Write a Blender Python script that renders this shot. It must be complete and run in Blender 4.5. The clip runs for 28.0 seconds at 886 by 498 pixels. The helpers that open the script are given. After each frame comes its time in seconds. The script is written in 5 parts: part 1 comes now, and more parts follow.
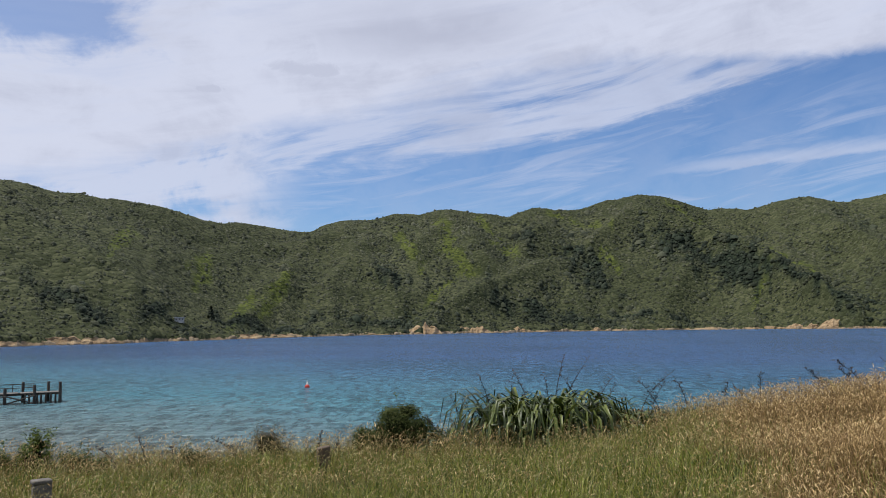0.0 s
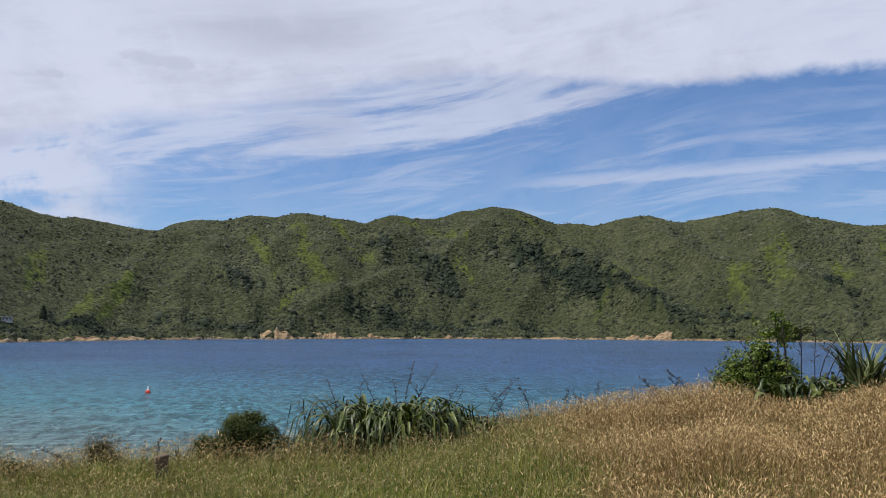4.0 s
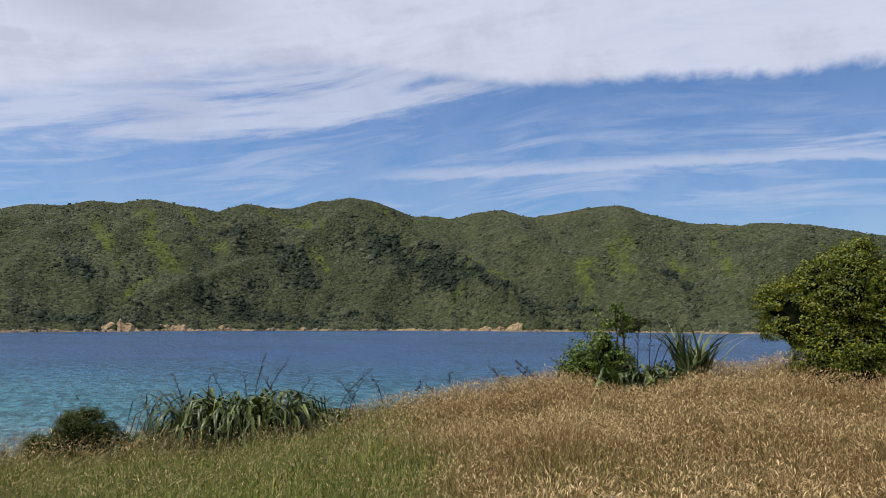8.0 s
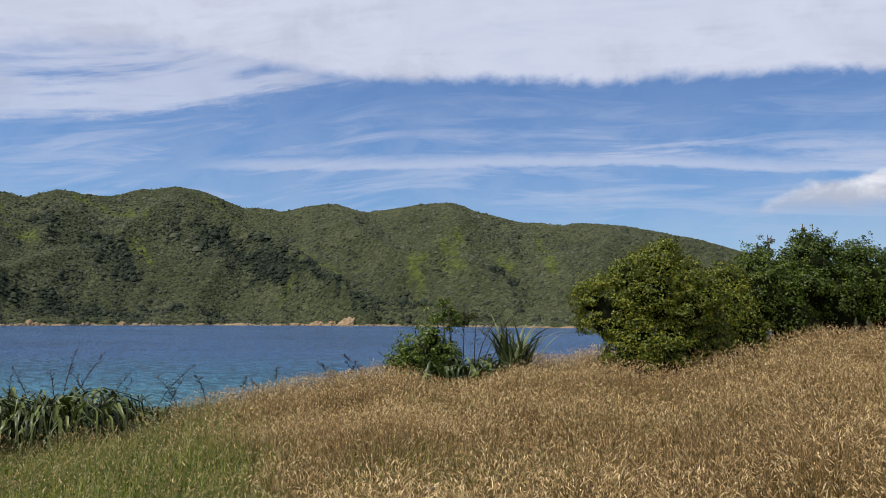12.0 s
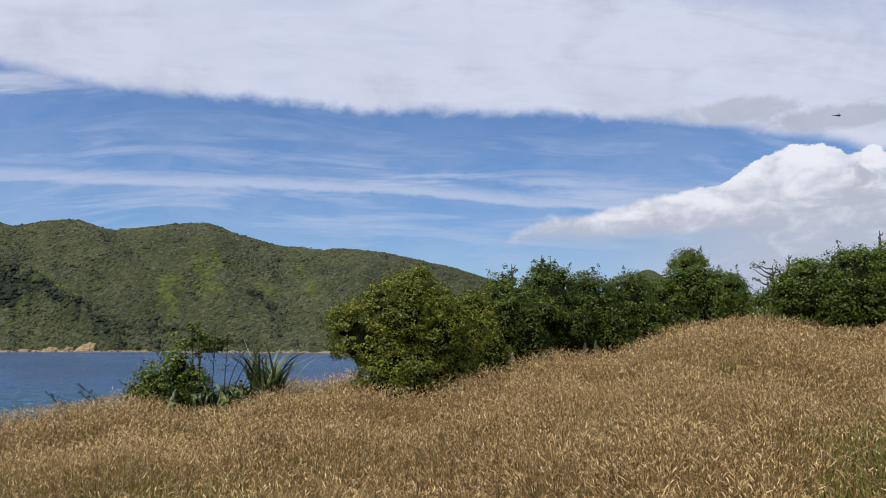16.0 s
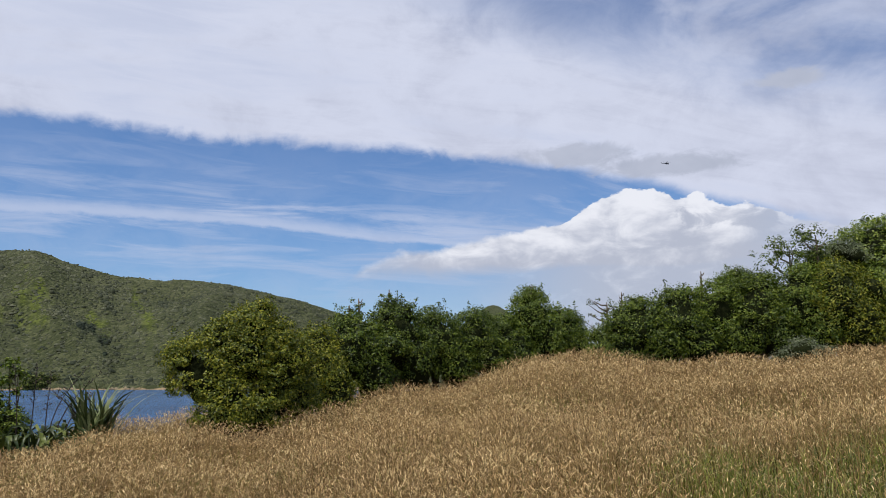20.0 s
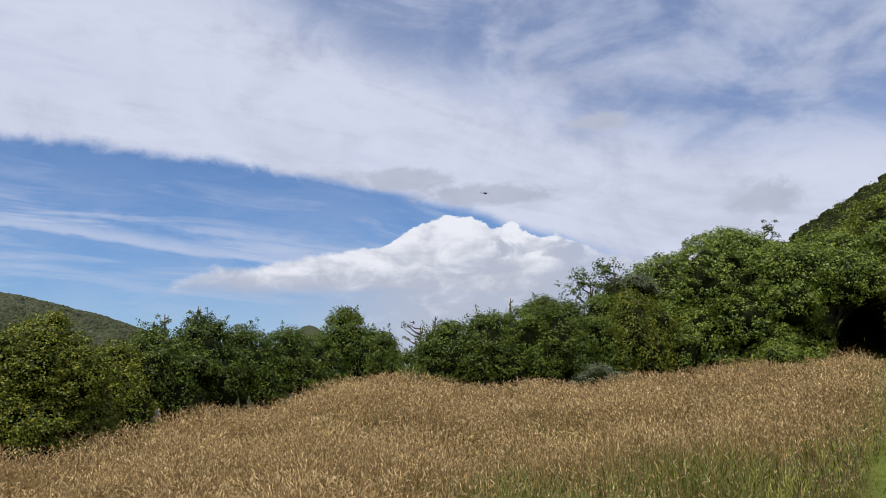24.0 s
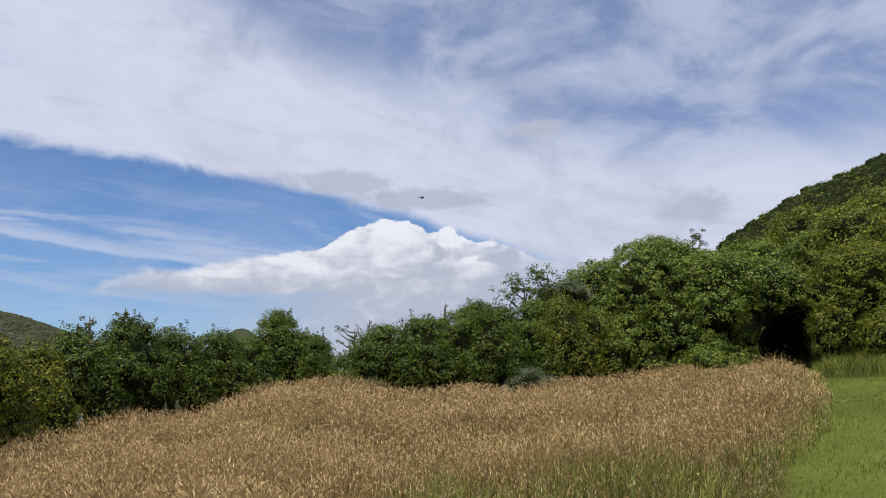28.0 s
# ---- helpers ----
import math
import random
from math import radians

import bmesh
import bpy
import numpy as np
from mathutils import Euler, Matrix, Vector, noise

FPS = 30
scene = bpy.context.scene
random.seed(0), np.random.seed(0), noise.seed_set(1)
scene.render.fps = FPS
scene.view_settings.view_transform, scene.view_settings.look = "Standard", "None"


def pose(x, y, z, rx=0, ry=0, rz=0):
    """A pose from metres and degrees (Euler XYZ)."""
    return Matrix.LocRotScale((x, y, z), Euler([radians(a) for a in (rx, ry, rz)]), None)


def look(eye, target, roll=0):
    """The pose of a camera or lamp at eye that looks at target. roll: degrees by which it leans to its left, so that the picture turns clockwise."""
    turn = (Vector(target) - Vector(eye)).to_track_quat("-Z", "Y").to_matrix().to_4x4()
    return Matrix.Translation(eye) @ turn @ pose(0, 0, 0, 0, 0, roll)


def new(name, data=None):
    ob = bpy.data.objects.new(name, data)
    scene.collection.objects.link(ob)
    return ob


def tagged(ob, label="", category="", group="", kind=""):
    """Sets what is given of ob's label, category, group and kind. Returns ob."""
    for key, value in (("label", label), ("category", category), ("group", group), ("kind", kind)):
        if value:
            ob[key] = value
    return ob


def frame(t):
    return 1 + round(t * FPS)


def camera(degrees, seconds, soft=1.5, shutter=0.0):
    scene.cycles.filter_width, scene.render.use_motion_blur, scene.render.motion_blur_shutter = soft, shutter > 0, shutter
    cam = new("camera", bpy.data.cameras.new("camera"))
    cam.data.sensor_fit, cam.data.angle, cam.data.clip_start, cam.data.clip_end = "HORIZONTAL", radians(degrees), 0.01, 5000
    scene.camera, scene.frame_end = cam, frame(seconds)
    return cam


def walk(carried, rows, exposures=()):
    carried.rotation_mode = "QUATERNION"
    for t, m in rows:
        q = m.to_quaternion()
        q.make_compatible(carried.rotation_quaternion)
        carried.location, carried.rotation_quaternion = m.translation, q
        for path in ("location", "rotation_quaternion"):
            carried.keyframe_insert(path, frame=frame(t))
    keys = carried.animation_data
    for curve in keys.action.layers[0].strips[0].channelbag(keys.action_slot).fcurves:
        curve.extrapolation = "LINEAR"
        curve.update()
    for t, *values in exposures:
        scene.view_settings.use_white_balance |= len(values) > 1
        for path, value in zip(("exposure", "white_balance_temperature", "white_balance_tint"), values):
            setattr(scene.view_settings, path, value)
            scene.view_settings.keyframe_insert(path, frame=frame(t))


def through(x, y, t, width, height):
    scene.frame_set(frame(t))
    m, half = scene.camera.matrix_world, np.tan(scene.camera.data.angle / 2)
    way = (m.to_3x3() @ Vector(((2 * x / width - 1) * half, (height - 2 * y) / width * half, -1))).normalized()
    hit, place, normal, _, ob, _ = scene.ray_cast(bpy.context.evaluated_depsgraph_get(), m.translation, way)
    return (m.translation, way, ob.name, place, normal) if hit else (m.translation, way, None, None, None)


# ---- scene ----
# The camera: someone stands in a meadow above a bay and turns slowly to the right.
cam = camera(56.75, 28.0, soft=0.9)
EYE_Z, ARM = 6.5, 0.30          # metres above the sea; the reach at which the camera is held
# seconds, yaw, pitch, roll
ROWS = [
    (0, -0.00, 5.38, 0.70), (0.5, -0.72, 5.40, 0.48), (1, -1.75, 5.46, 0.38), (1.5, -2.73, 5.42, 0.26),
    (2, -4.06, 5.38, 0.16), (2.5, -5.81, 5.63, -0.02), (3, -7.05, 5.76, -0.03), (3.5, -8.72, 5.88, -0.19),
    (5.5, -13.21, 5.36, -0.51), (6, -14.26, 5.33, -0.61), (6.5, -15.25, 5.17, -0.68), (7, -16.79, 5.09, -0.55),
    (7.5, -18.47, 5.12, -0.36), (8, -20.17, 5.27, -0.23), (8.5, -21.70, 5.37, -0.10), (9, -22.63, 5.44, -0.19),
    (9.5, -23.64, 5.53, -0.14), (10, -24.98, 5.67, -0.09), (10.5, -26.93, 5.53, 0.02), (11, -28.76, 5.17, -0.31),
    (11.5, -30.47, 4.94, -0.22), (12, -31.84, 4.94, -0.26), (12.5, -32.24, 5.13, -0.34), (13, -35.24, 5.73, -0.28),
    (13.5, -40.39, 5.82, -0.03), (15.5, -47.90, 6.62, 0.06), (16, -48.52, 6.71, -0.06), (16.5, -49.23, 7.01, -0.19),
    (17, -50.45, 7.34, -0.13), (17.5, -51.86, 7.61, -0.02), (18, -53.89, 7.97, 0.04), (18.5, -55.29, 8.08, -0.06),
    (19, -56.49, 8.32, -0.01), (19.5, -57.56, 8.63, 0.09), (20, -59.04, 9.07, 0.33), (20.5, -61.32, 9.55, 0.53),
    (21, -63.18, 9.82, 0.48), (21.5, -64.47, 10.14, 0.38), (23.5, -70.45, 10.38, 0.06), (24, -71.82, 10.53, -0.11),
    (24.5, -72.67, 10.63, -0.18), (25, -73.02, 10.64, -0.20), (25.5, -73.31, 10.62, -0.24), (26, -73.55, 10.61, -0.25),
    (26.5, -74.29, 10.68, -0.18), (27, -75.16, 10.78, -0.13), (27.5, -75.68, 10.82, -0.09), (28, -76.34, 10.83, -0.09),
]

def held(yaw, pitch, roll):
    a = radians(-yaw)
    return pose(ARM * math.sin(a), ARM * (math.cos(a) - 1), EYE_Z, 90 + pitch, roll, yaw)


walk(cam, [(t, held(y, p, r)) for t, y, p, r in ROWS])

# ---- sky and sun ----
SUN_AZ, SUN_EL = -84.0, 66.0    # degrees clockwise from +y, and above the horizon


def bearing(az, dist, z=0.0):
    """A place at a bearing (degrees clockwise from +y) and distance from the meadow's middle."""
    return Vector((math.sin(radians(az)) * dist, math.cos(radians(az)) * dist, z))


sun = new("sun", bpy.data.lights.new("sun", "SUN"))
sun.data.energy, sun.data.angle, sun.data.color = 3.9, radians(0.6), (1.0, 0.955, 0.88)
sun.matrix_world = look(bearing(SUN_AZ, 300 * math.cos(radians(SUN_EL)), 300 * math.sin(radians(SUN_EL))), (0, 0, 0))


class Nodes:
    """Small help for writing node trees."""

    def __init__(self, tree):
        self.tree = tree

    def add(self, kind, **sets):
        n = self.tree.nodes.new(kind)
        for k, v in sets.items():
            if k == "op":
                n.operation = v
        return n

    def put(self, socket, value):
        if isinstance(value, bpy.types.NodeSocket):
            self.tree.links.new(value, socket)
        elif isinstance(value, tuple) and len(value) == 3 and socket.type == "RGBA":
            socket.default_value = (*value, 1)
        else:
            socket.default_value = value

    def m(self, op, a, b=0.0, c=0.0):
        n = self.add("ShaderNodeMath", op=op)
        for s, v in zip(n.inputs, (a, b, c)):
            self.put(s, v)
        return n.outputs[0]

    def ramp(self, v, lo, hi, a=0.0, b=1.0, smooth=True):
        n = self.add("ShaderNodeMapRange")
        n.interpolation_type = "SMOOTHSTEP" if smooth else "LINEAR"
        for s, x in zip(n.inputs, (v, lo, hi, a, b)):
            self.put(s, x)
        return n.outputs[0]

    def xyz(self, x, y, z=0.0):
        n = self.add("ShaderNodeCombineXYZ")
        for s, v in zip(n.inputs, (x, y, z)):
            self.put(s, v)
        return n.outputs[0]

    def split(self, v):
        n = self.add("ShaderNodeSeparateXYZ")
        self.put(n.inputs[0], v)
        return n.outputs

    def noise(self, v, scale, detail=4.0, rough=0.55, distort=0.0):
        n = self.add("ShaderNodeTexNoise")
        self.put(n.inputs["Vector"], v)
        n.inputs["Scale"].default_value, n.inputs["Detail"].default_value = scale, detail
        n.inputs["Roughness"].default_value, n.inputs["Distortion"].default_value = rough, distort
        return n.outputs[0]

    def mix(self, f, a, b):
        n = self.add("ShaderNodeMix")
        n.data_type = "RGBA"
        self.put(n.inputs[0], f)
        self.put(n.inputs[6], a)
        self.put(n.inputs[7], b)
        return n.outputs[2]


world = bpy.data.worlds.new("sky")
scene.world = world
world.use_nodes = True
wt = world.node_tree
wt.nodes.clear()
W = Nodes(wt)
sky = W.add("ShaderNodeTexSky")
sky.sky_type, sky.sun_disc = "NISHITA", False
sky.sun_elevation, sky.sun_rotation = radians(SUN_EL), radians(SUN_AZ)
sky.air_density, sky.dust_density, sky.ozone_density = 1.0, 0.3, 2.0
way = W.add("ShaderNodeTexCoord").outputs["Generated"]
wx, wy, wz = W.split(way)
AZ = W.m("MULTIPLY", W.m("ARCTAN2", wx, wy), 57.2958)
EL = W.m("MULTIPLY", W.m("ARCSINE", wz), 57.2958)


def lobe(az, el, rx, ry):
    a = W.m("DIVIDE", W.m("SUBTRACT", AZ, az), rx)
    b = W.m("DIVIDE", W.m("SUBTRACT", EL, el), ry)
    return W.m("SQRT", W.m("ADD", W.m("MULTIPLY", a, a), W.m("MULTIPLY", b, b)))


def along(*stops):
    """A height in degrees that follows the bearing from stop to stop."""
    r = W.add("ShaderNodeValToRGB")
    r.color_ramp.interpolation = "CARDINAL"
    e = r.color_ramp.elements
    for i, (az, el) in enumerate(stops):
        k = e[i] if i < 2 else e.new((az + 60) / 200)
        k.position, k.color = (az + 60) / 200, (el / 40, el / 40, el / 40, 1)
    W.put(r.inputs[0], W.m("DIVIDE", W.m("ADD", AZ, 60.0), 200.0))
    return W.m("MULTIPLY", W.split(r.outputs[0])[0], 40.0)


def near(v, by):
    """A noise swung about zero."""
    return W.m("MULTIPLY", W.m("SUBTRACT", v, 0.5), by)


def plus(*terms):
    total = terms[0]
    for t in terms[1:]:
        total = W.m("ADD", total, t)
    return total


# the lower edge of the great bank of cloud, and of the thinner sheet that trails below it on the west
upper = along((-60, 8.0), (-30, 8.6), (-21, 10.0), (-14, 12.6), (-6, 14.4), (3, 16.0), (10, 17.0), (16, 17.4), (22, 16.9), (28.4, 16.8), (35, 16.8), (42, 16.5),
              (50, 16.4), (58, 15.9), (65, 15.2), (70, 14.2), (76, 12.5), (90, 9.0), (140, 9.0))
lower = along((-60, 6.5), (-30, 7.0), (-21, 8.0), (-12, 9.8), (-2, 11.2), (6.5, 12.5), (13.6, 13.7), (19, 14.8), (25, 16.0), (30, 16.7), (42, 16.4), (58, 15.8), (70, 14.0), (90, 9.0), (140, 9.0))
drop = W.m("SUBTRACT", EL, lower)
big = W.noise(W.xyz(W.m("MULTIPLY", AZ, 0.040), W.m("MULTIPLY", drop, 0.17), 3.1), 1.0, 5.0, 0.55, 0.5)
streaky = W.noise(W.xyz(W.m("MULTIPLY", AZ, 0.055), W.m("MULTIPLY", drop, 0.42), 11.3), 1.0, 6.0, 0.6, 0.7)
fine = W.noise(W.xyz(W.m("MULTIPLY", AZ, 0.085), W.m("MULTIPLY", drop, 0.75), 7.7), 1.0, 6.0, 0.62, 0.9)
puff = W.noise(W.xyz(W.m("MULTIPLY", AZ, 0.16), W.m("MULTIPLY", EL, 0.22), 1.3), 1.0, 8.0, 0.62, 0.4)
grain = W.noise(W.xyz(W.m("MULTIPLY", AZ, 0.55), W.m("MULTIPLY", EL, 0.9), 2.9), 1.0, 6.0, 0.65, 0.5)
comb = W.noise(W.xyz(W.m("ADD", W.m("MULTIPLY", AZ, 0.42), near(puff, 2.4)), W.m("MULTIPLY", EL, 0.14), 2.0), 1.0, 4.0, 0.55, 0.5)
west = W.ramp(AZ, 27.0, 6.0)
combed = W.m("MULTIPLY", W.ramp(AZ, 27.0, 34.0), W.ramp(AZ, 70.0, 60.0))
over = plus(W.m("SUBTRACT", EL, upper), W.m("MULTIPLY", near(big, 3.6), west), near(grain, 0.9), W.m("MULTIPLY", near(comb, 1.3), combed), W.m("MULTIPLY", near(puff, 0.9), combed))
over = W.m("ADD", over, W.m("MULTIPLY", near(streaky, 5.0), west))
bank = W.ramp(over, W.m("SUBTRACT", -0.7, W.m("MULTIPLY", west, 1.6)), W.m("ADD", 0.4, W.m("MULTIPLY", west, 2.1)))
sheet = W.ramp(plus(drop, near(streaky, 3.4), near(grain, 1.6)), -0.7, 0.9)
sheet = W.m("MULTIPLY", sheet, W.ramp(plus(W.m("MULTIPLY", streaky, 0.6), W.m("MULTIPLY", fine, 0.25), W.m("MULTIPLY", puff, 0.15)), 0.42, 0.57, 0.14, 0.74))
sheet = W.m("MULTIPLY", sheet, W.ramp(AZ, 29.0, 20.0))
body = W.ramp(plus(W.m("MULTIPLY", big, 0.55), W.m("MULTIPLY", fine, 0.25), W.m("MULTIPLY", puff, 0.15)), 0.34, 0.50, 0.84, 1.0)
# eastwards the bank thins out overhead and lets the blue through
soft = W.noise(W.xyz(W.m("MULTIPLY", AZ, 0.085), W.m("MULTIPLY", EL, 0.16), 4.4), 1.0, 6.0, 0.55, 0.6)
holes = W.ramp(plus(EL, W.m("MULTIPLY", AZ, 0.30), near(puff, 5.0)), 40.5, 47.5)
holes = W.m("MULTIPLY", W.m("MULTIPLY", holes, W.ramp(plus(soft, near(grain, 0.12)), 0.40, 0.66, 1.0, 0.42)), W.ramp(AZ, 48.0, 64.0))
bank = W.m("MULTIPLY", W.m("MULTIPLY", bank, body), W.m("SUBTRACT", 1.0, W.m("MULTIPLY", holes, 0.78)))
# wisps in the clear belt, with one long bright streak and the feathers that rise from it
wisps = W.m("MULTIPLY", W.m("MULTIPLY", W.ramp(fine, 0.40, 0.74), W.ramp(EL, 4.0, 9.0, 0.15, 0.44)), W.ramp(plus(EL, near(puff, 3.0)), 16.0, 10.5, 0.30, 1.0))
ray = along((-60, 6.0), (0, 8.6), (14, 9.9), (22, 10.3), (28, 10.6), (36, 10.8), (47, 10.6), (53, 9.9), (59, 9.4), (70, 8.5), (140, 7.0))
rise = W.m("SUBTRACT", plus(EL, near(grain, 0.5), near(fine, 0.9)), ray)
line = W.m("MULTIPLY", W.ramp(rise, -0.35, 0.05), W.ramp(rise, 1.1, 0.1, 0.0, 0.55))
feather = W.m("MULTIPLY", W.m("MULTIPLY", W.ramp(rise, -0.3, 0.3), W.ramp(rise, 4.4, 0.6, 0.0, 0.62)), W.ramp(plus(W.m("MULTIPLY", fine, 0.6), W.m("MULTIPLY", streaky, 0.4)), 0.40, 0.62))
wisps = W.m("MAXIMUM", wisps, W.m("MULTIPLY", line, W.ramp(AZ, 10.0, 22.0)))
wisps = W.m("MAXIMUM", wisps, W.m("MULTIPLY", feather, W.ramp(AZ, 30.0, 46.0)))
wisps = W.m("MAXIMUM", wisps, W.m("MULTIPLY", W.ramp(puff, 0.34, 0.68), W.ramp(EL, 20.0, 9.0, 0.0, 0.18)))
cover = W.m("MAXIMUM", W.m("MAXIMUM", bank, sheet), wisps)
# cloud down to the skyline in the west, with a blue rent high up
low = W.m("MULTIPLY", W.ramp(plus(AZ, near(puff, 16.0)), -8.0, -14.0), W.ramp(plus(W.m("MULTIPLY", puff, 0.6), W.m("MULTIPLY", streaky, 0.4)), 0.38, 0.52, 0.10, 0.85))
cover = W.m("MAXIMUM", cover, low)
rent = W.ramp(plus(lobe(-26.0, 19.6, 7.5, 2.2), near(puff, 2.4), near(streaky, 1.2)), 0.45, 1.25, 0.30, 1.0)
cover = W.m("MULTIPLY", cover, rent)
white, dull = (7.15, 7.6, 9.2), (5.1, 5.45, 6.9)
belly = W.ramp(plus(lobe(-1.0, 20.4, 10.5, 2.5), near(puff, 1.5), near(big, 1.0)), 1.35, 0.25, 0.0, 0.85)
belly = W.m("MULTIPLY", belly, W.ramp(plus(W.m("MULTIPLY", puff, 0.5), W.m("MULTIPLY", streaky, 0.5)), 0.34, 0.60, 0.35, 1.0))
scud = W.ramp(plus(W.m("MINIMUM", lobe(-9.5, 17.6, 2.8, 0.55), lobe(-15.9, 16.0, 1.2, 0.3)), near(grain, 2.2)), 1.2, 0.5, 0.0, 0.55)
mottle = W.ramp(plus(W.m("MULTIPLY", puff, 0.45), W.m("MULTIPLY", big, 0.35), W.m("MULTIPLY", fine, 0.20)), 0.46, 0.66, 0.0, 0.70)
bank_colour = W.mix(W.m("MAXIMUM", W.m("MAXIMUM", belly, scud), mottle), white, dull)

# the heaped cloud over the bush: a billowing outline, bright crowns and grey folds
billow = W.add("ShaderNodeTexVoronoi")
billow.feature = "SMOOTH_F1"
W.put(billow.inputs["Vector"], W.xyz(W.m("ADD", W.m("MULTIPLY", AZ, 0.62), puff), W.m("ADD", W.m("MULTIPLY", EL, 0.85), W.m("MULTIPLY", puff, 1.2)), 5.0))
billow.inputs["Scale"].default_value, billow.inputs["Smoothness"].default_value = 1.0, 0.5
billow.inputs["Detail"].default_value, billow.inputs["Roughness"].default_value = 3.0, 0.5
knob = billow.outputs["Distance"]
crown = along((-60, 2.0), (46, 2.0), (51.5, 6.0), (53, 7.9), (54.6, 8.9), (60, 9.8), (64, 10.5), (67.8, 11.1), (69.2, 12.1), (72, 12.95), (74, 12.9), (75.8, 12.4), (76.7, 12.55), (78, 11.9),
              (81, 11.3), (84.4, 10.1), (88, 9.9), (96, 9.5), (140, 9.0))
inside = plus(W.m("SUBTRACT", crown, EL), near(knob, -0.5), near(grain, 0.8), 0.0)
crisp = W.ramp(AZ, 60.0, 69.0, 0.75, 0.14)
heap = W.ramp(inside, 0.0, crisp)
heap = W.m("MULTIPLY", W.m("MULTIPLY", heap, W.ramp(AZ, 51.0, 60.0, 0.55, 1.0)), W.ramp(AZ, 78.0, 86.0, 1.0, 0.6))
heap = W.m("MULTIPLY", heap, W.m("MAXIMUM", W.ramp(plus(EL, near(puff, 1.6)), 6.4, 8.0), W.ramp(AZ, 58.0, 72.0, 0.15, 0.92)))
lumps = W.noise(W.xyz(W.m("MULTIPLY", AZ, 0.34), W.m("MULTIPLY", EL, 0.62), 9.0), 1.0, 7.0, 0.58, 0.4)
lit = plus(W.ramp(AZ, 56.0, 70.0, -1.0, 0.0), W.m("MULTIPLY", lumps, 6.0), -0.6, W.m("MULTIPLY", knob, -0.8), W.ramp(inside, 0.0, 3.4, 1.5, 0.0), W.ramp(EL, 6.0, 11.0, -0.5, 0.5))
fold = W.ramp(plus(lobe(79.0, 10.6, 3.6, 0.9), near(lumps, 2.4)), 1.1, 0.6, 0.0, 1.3)
shade = W.ramp(plus(W.m("SUBTRACT", lit, fold), W.ramp(AZ, 76.5, 83.0, 0.0, -1.2)), 1.1, 3.9)
heap_colour = W.mix(shade, (5.2, 5.6, 6.8), (9.2, 9.4, 10.2))
blue = W.add("ShaderNodeMix")
blue.data_type, blue.blend_type = "RGBA", "MULTIPLY"
blue.inputs[0].default_value = 1.0
W.put(blue.inputs[6], sky.outputs[0])
blue.inputs[7].default_value = (0.75, 0.95, 1.25, 1)
colour = W.mix(cover, blue.outputs[2], bank_colour)
# the veil that joins the heap to the bank in the east
veil = W.m("MULTIPLY", W.ramp(plus(AZ, near(puff, 12.0)), 78.0, 88.0, 0.0, 0.85), W.ramp(EL, 19.0, 14.0))
colour = W.mix(veil, colour, bank_colour)
# flat grey cloud between the bank and the heap, and smaller scraps
ash = W.m("MINIMUM", W.m("MINIMUM", lobe(68.5, 15.3, 4.2, 0.85), lobe(75.0, 14.3, 5.2, 0.75)), W.m("MINIMUM", lobe(83.0, 19.0, 2.6, 0.7), lobe(93.5, 13.2, 2.6, 1.3)))
ash = W.ramp(plus(ash, near(grain, 1.7), near(puff, 1.0)), 1.2, 0.55, 0.0, 0.92)
colour = W.mix(ash, colour, W.mix(lumps, (4.3, 4.75, 6.0), (5.9, 6.3, 7.6)))
colour = W.mix(heap, colour, heap_colour)
back = W.add("ShaderNodeBackground")
W.put(back.inputs[0], colour)
back.inputs[1].default_value = 0.09
W.put(W.add("ShaderNodeOutputWorld").inputs[0], back.outputs[0])

# ---- materials ----
def material(name, rough=0.8, spec=0.3):
    mat = bpy.data.materials.new(name)
    mat.use_nodes = True
    n = Nodes(mat.node_tree)
    bsdf = mat.node_tree.nodes["Principled BSDF"]
    bsdf.inputs["Roughness"].default_value = rough
    bsdf.inputs["Specular IOR Level"].default_value = spec
    return mat, n, bsdf


def place(n):
    return n.add("ShaderNodeNewGeometry").outputs["Position"]


def island(n):
    return n.add("ShaderNodeNewGeometry").outputs["Random Per Island"]


def bump(n, bsdf, height, strength, dist):
    b = n.add("ShaderNodeBump")
    b.inputs["Strength"].default_value, b.inputs["Distance"].default_value = strength, dist
    n.put(b.inputs["Height"], height)
    n.put(bsdf.inputs["Normal"], b.outputs[0])


def palette(n, value, *stops):
    r = n.add("ShaderNodeValToRGB")
    e = r.color_ramp.elements
    for i, (at, col) in enumerate(stops):
        k = e[i] if i < 2 else e.new(at)
        k.position, k.color = at, (*col, 1)
    n.put(r.inputs[0], value)
    return r.outputs[0]


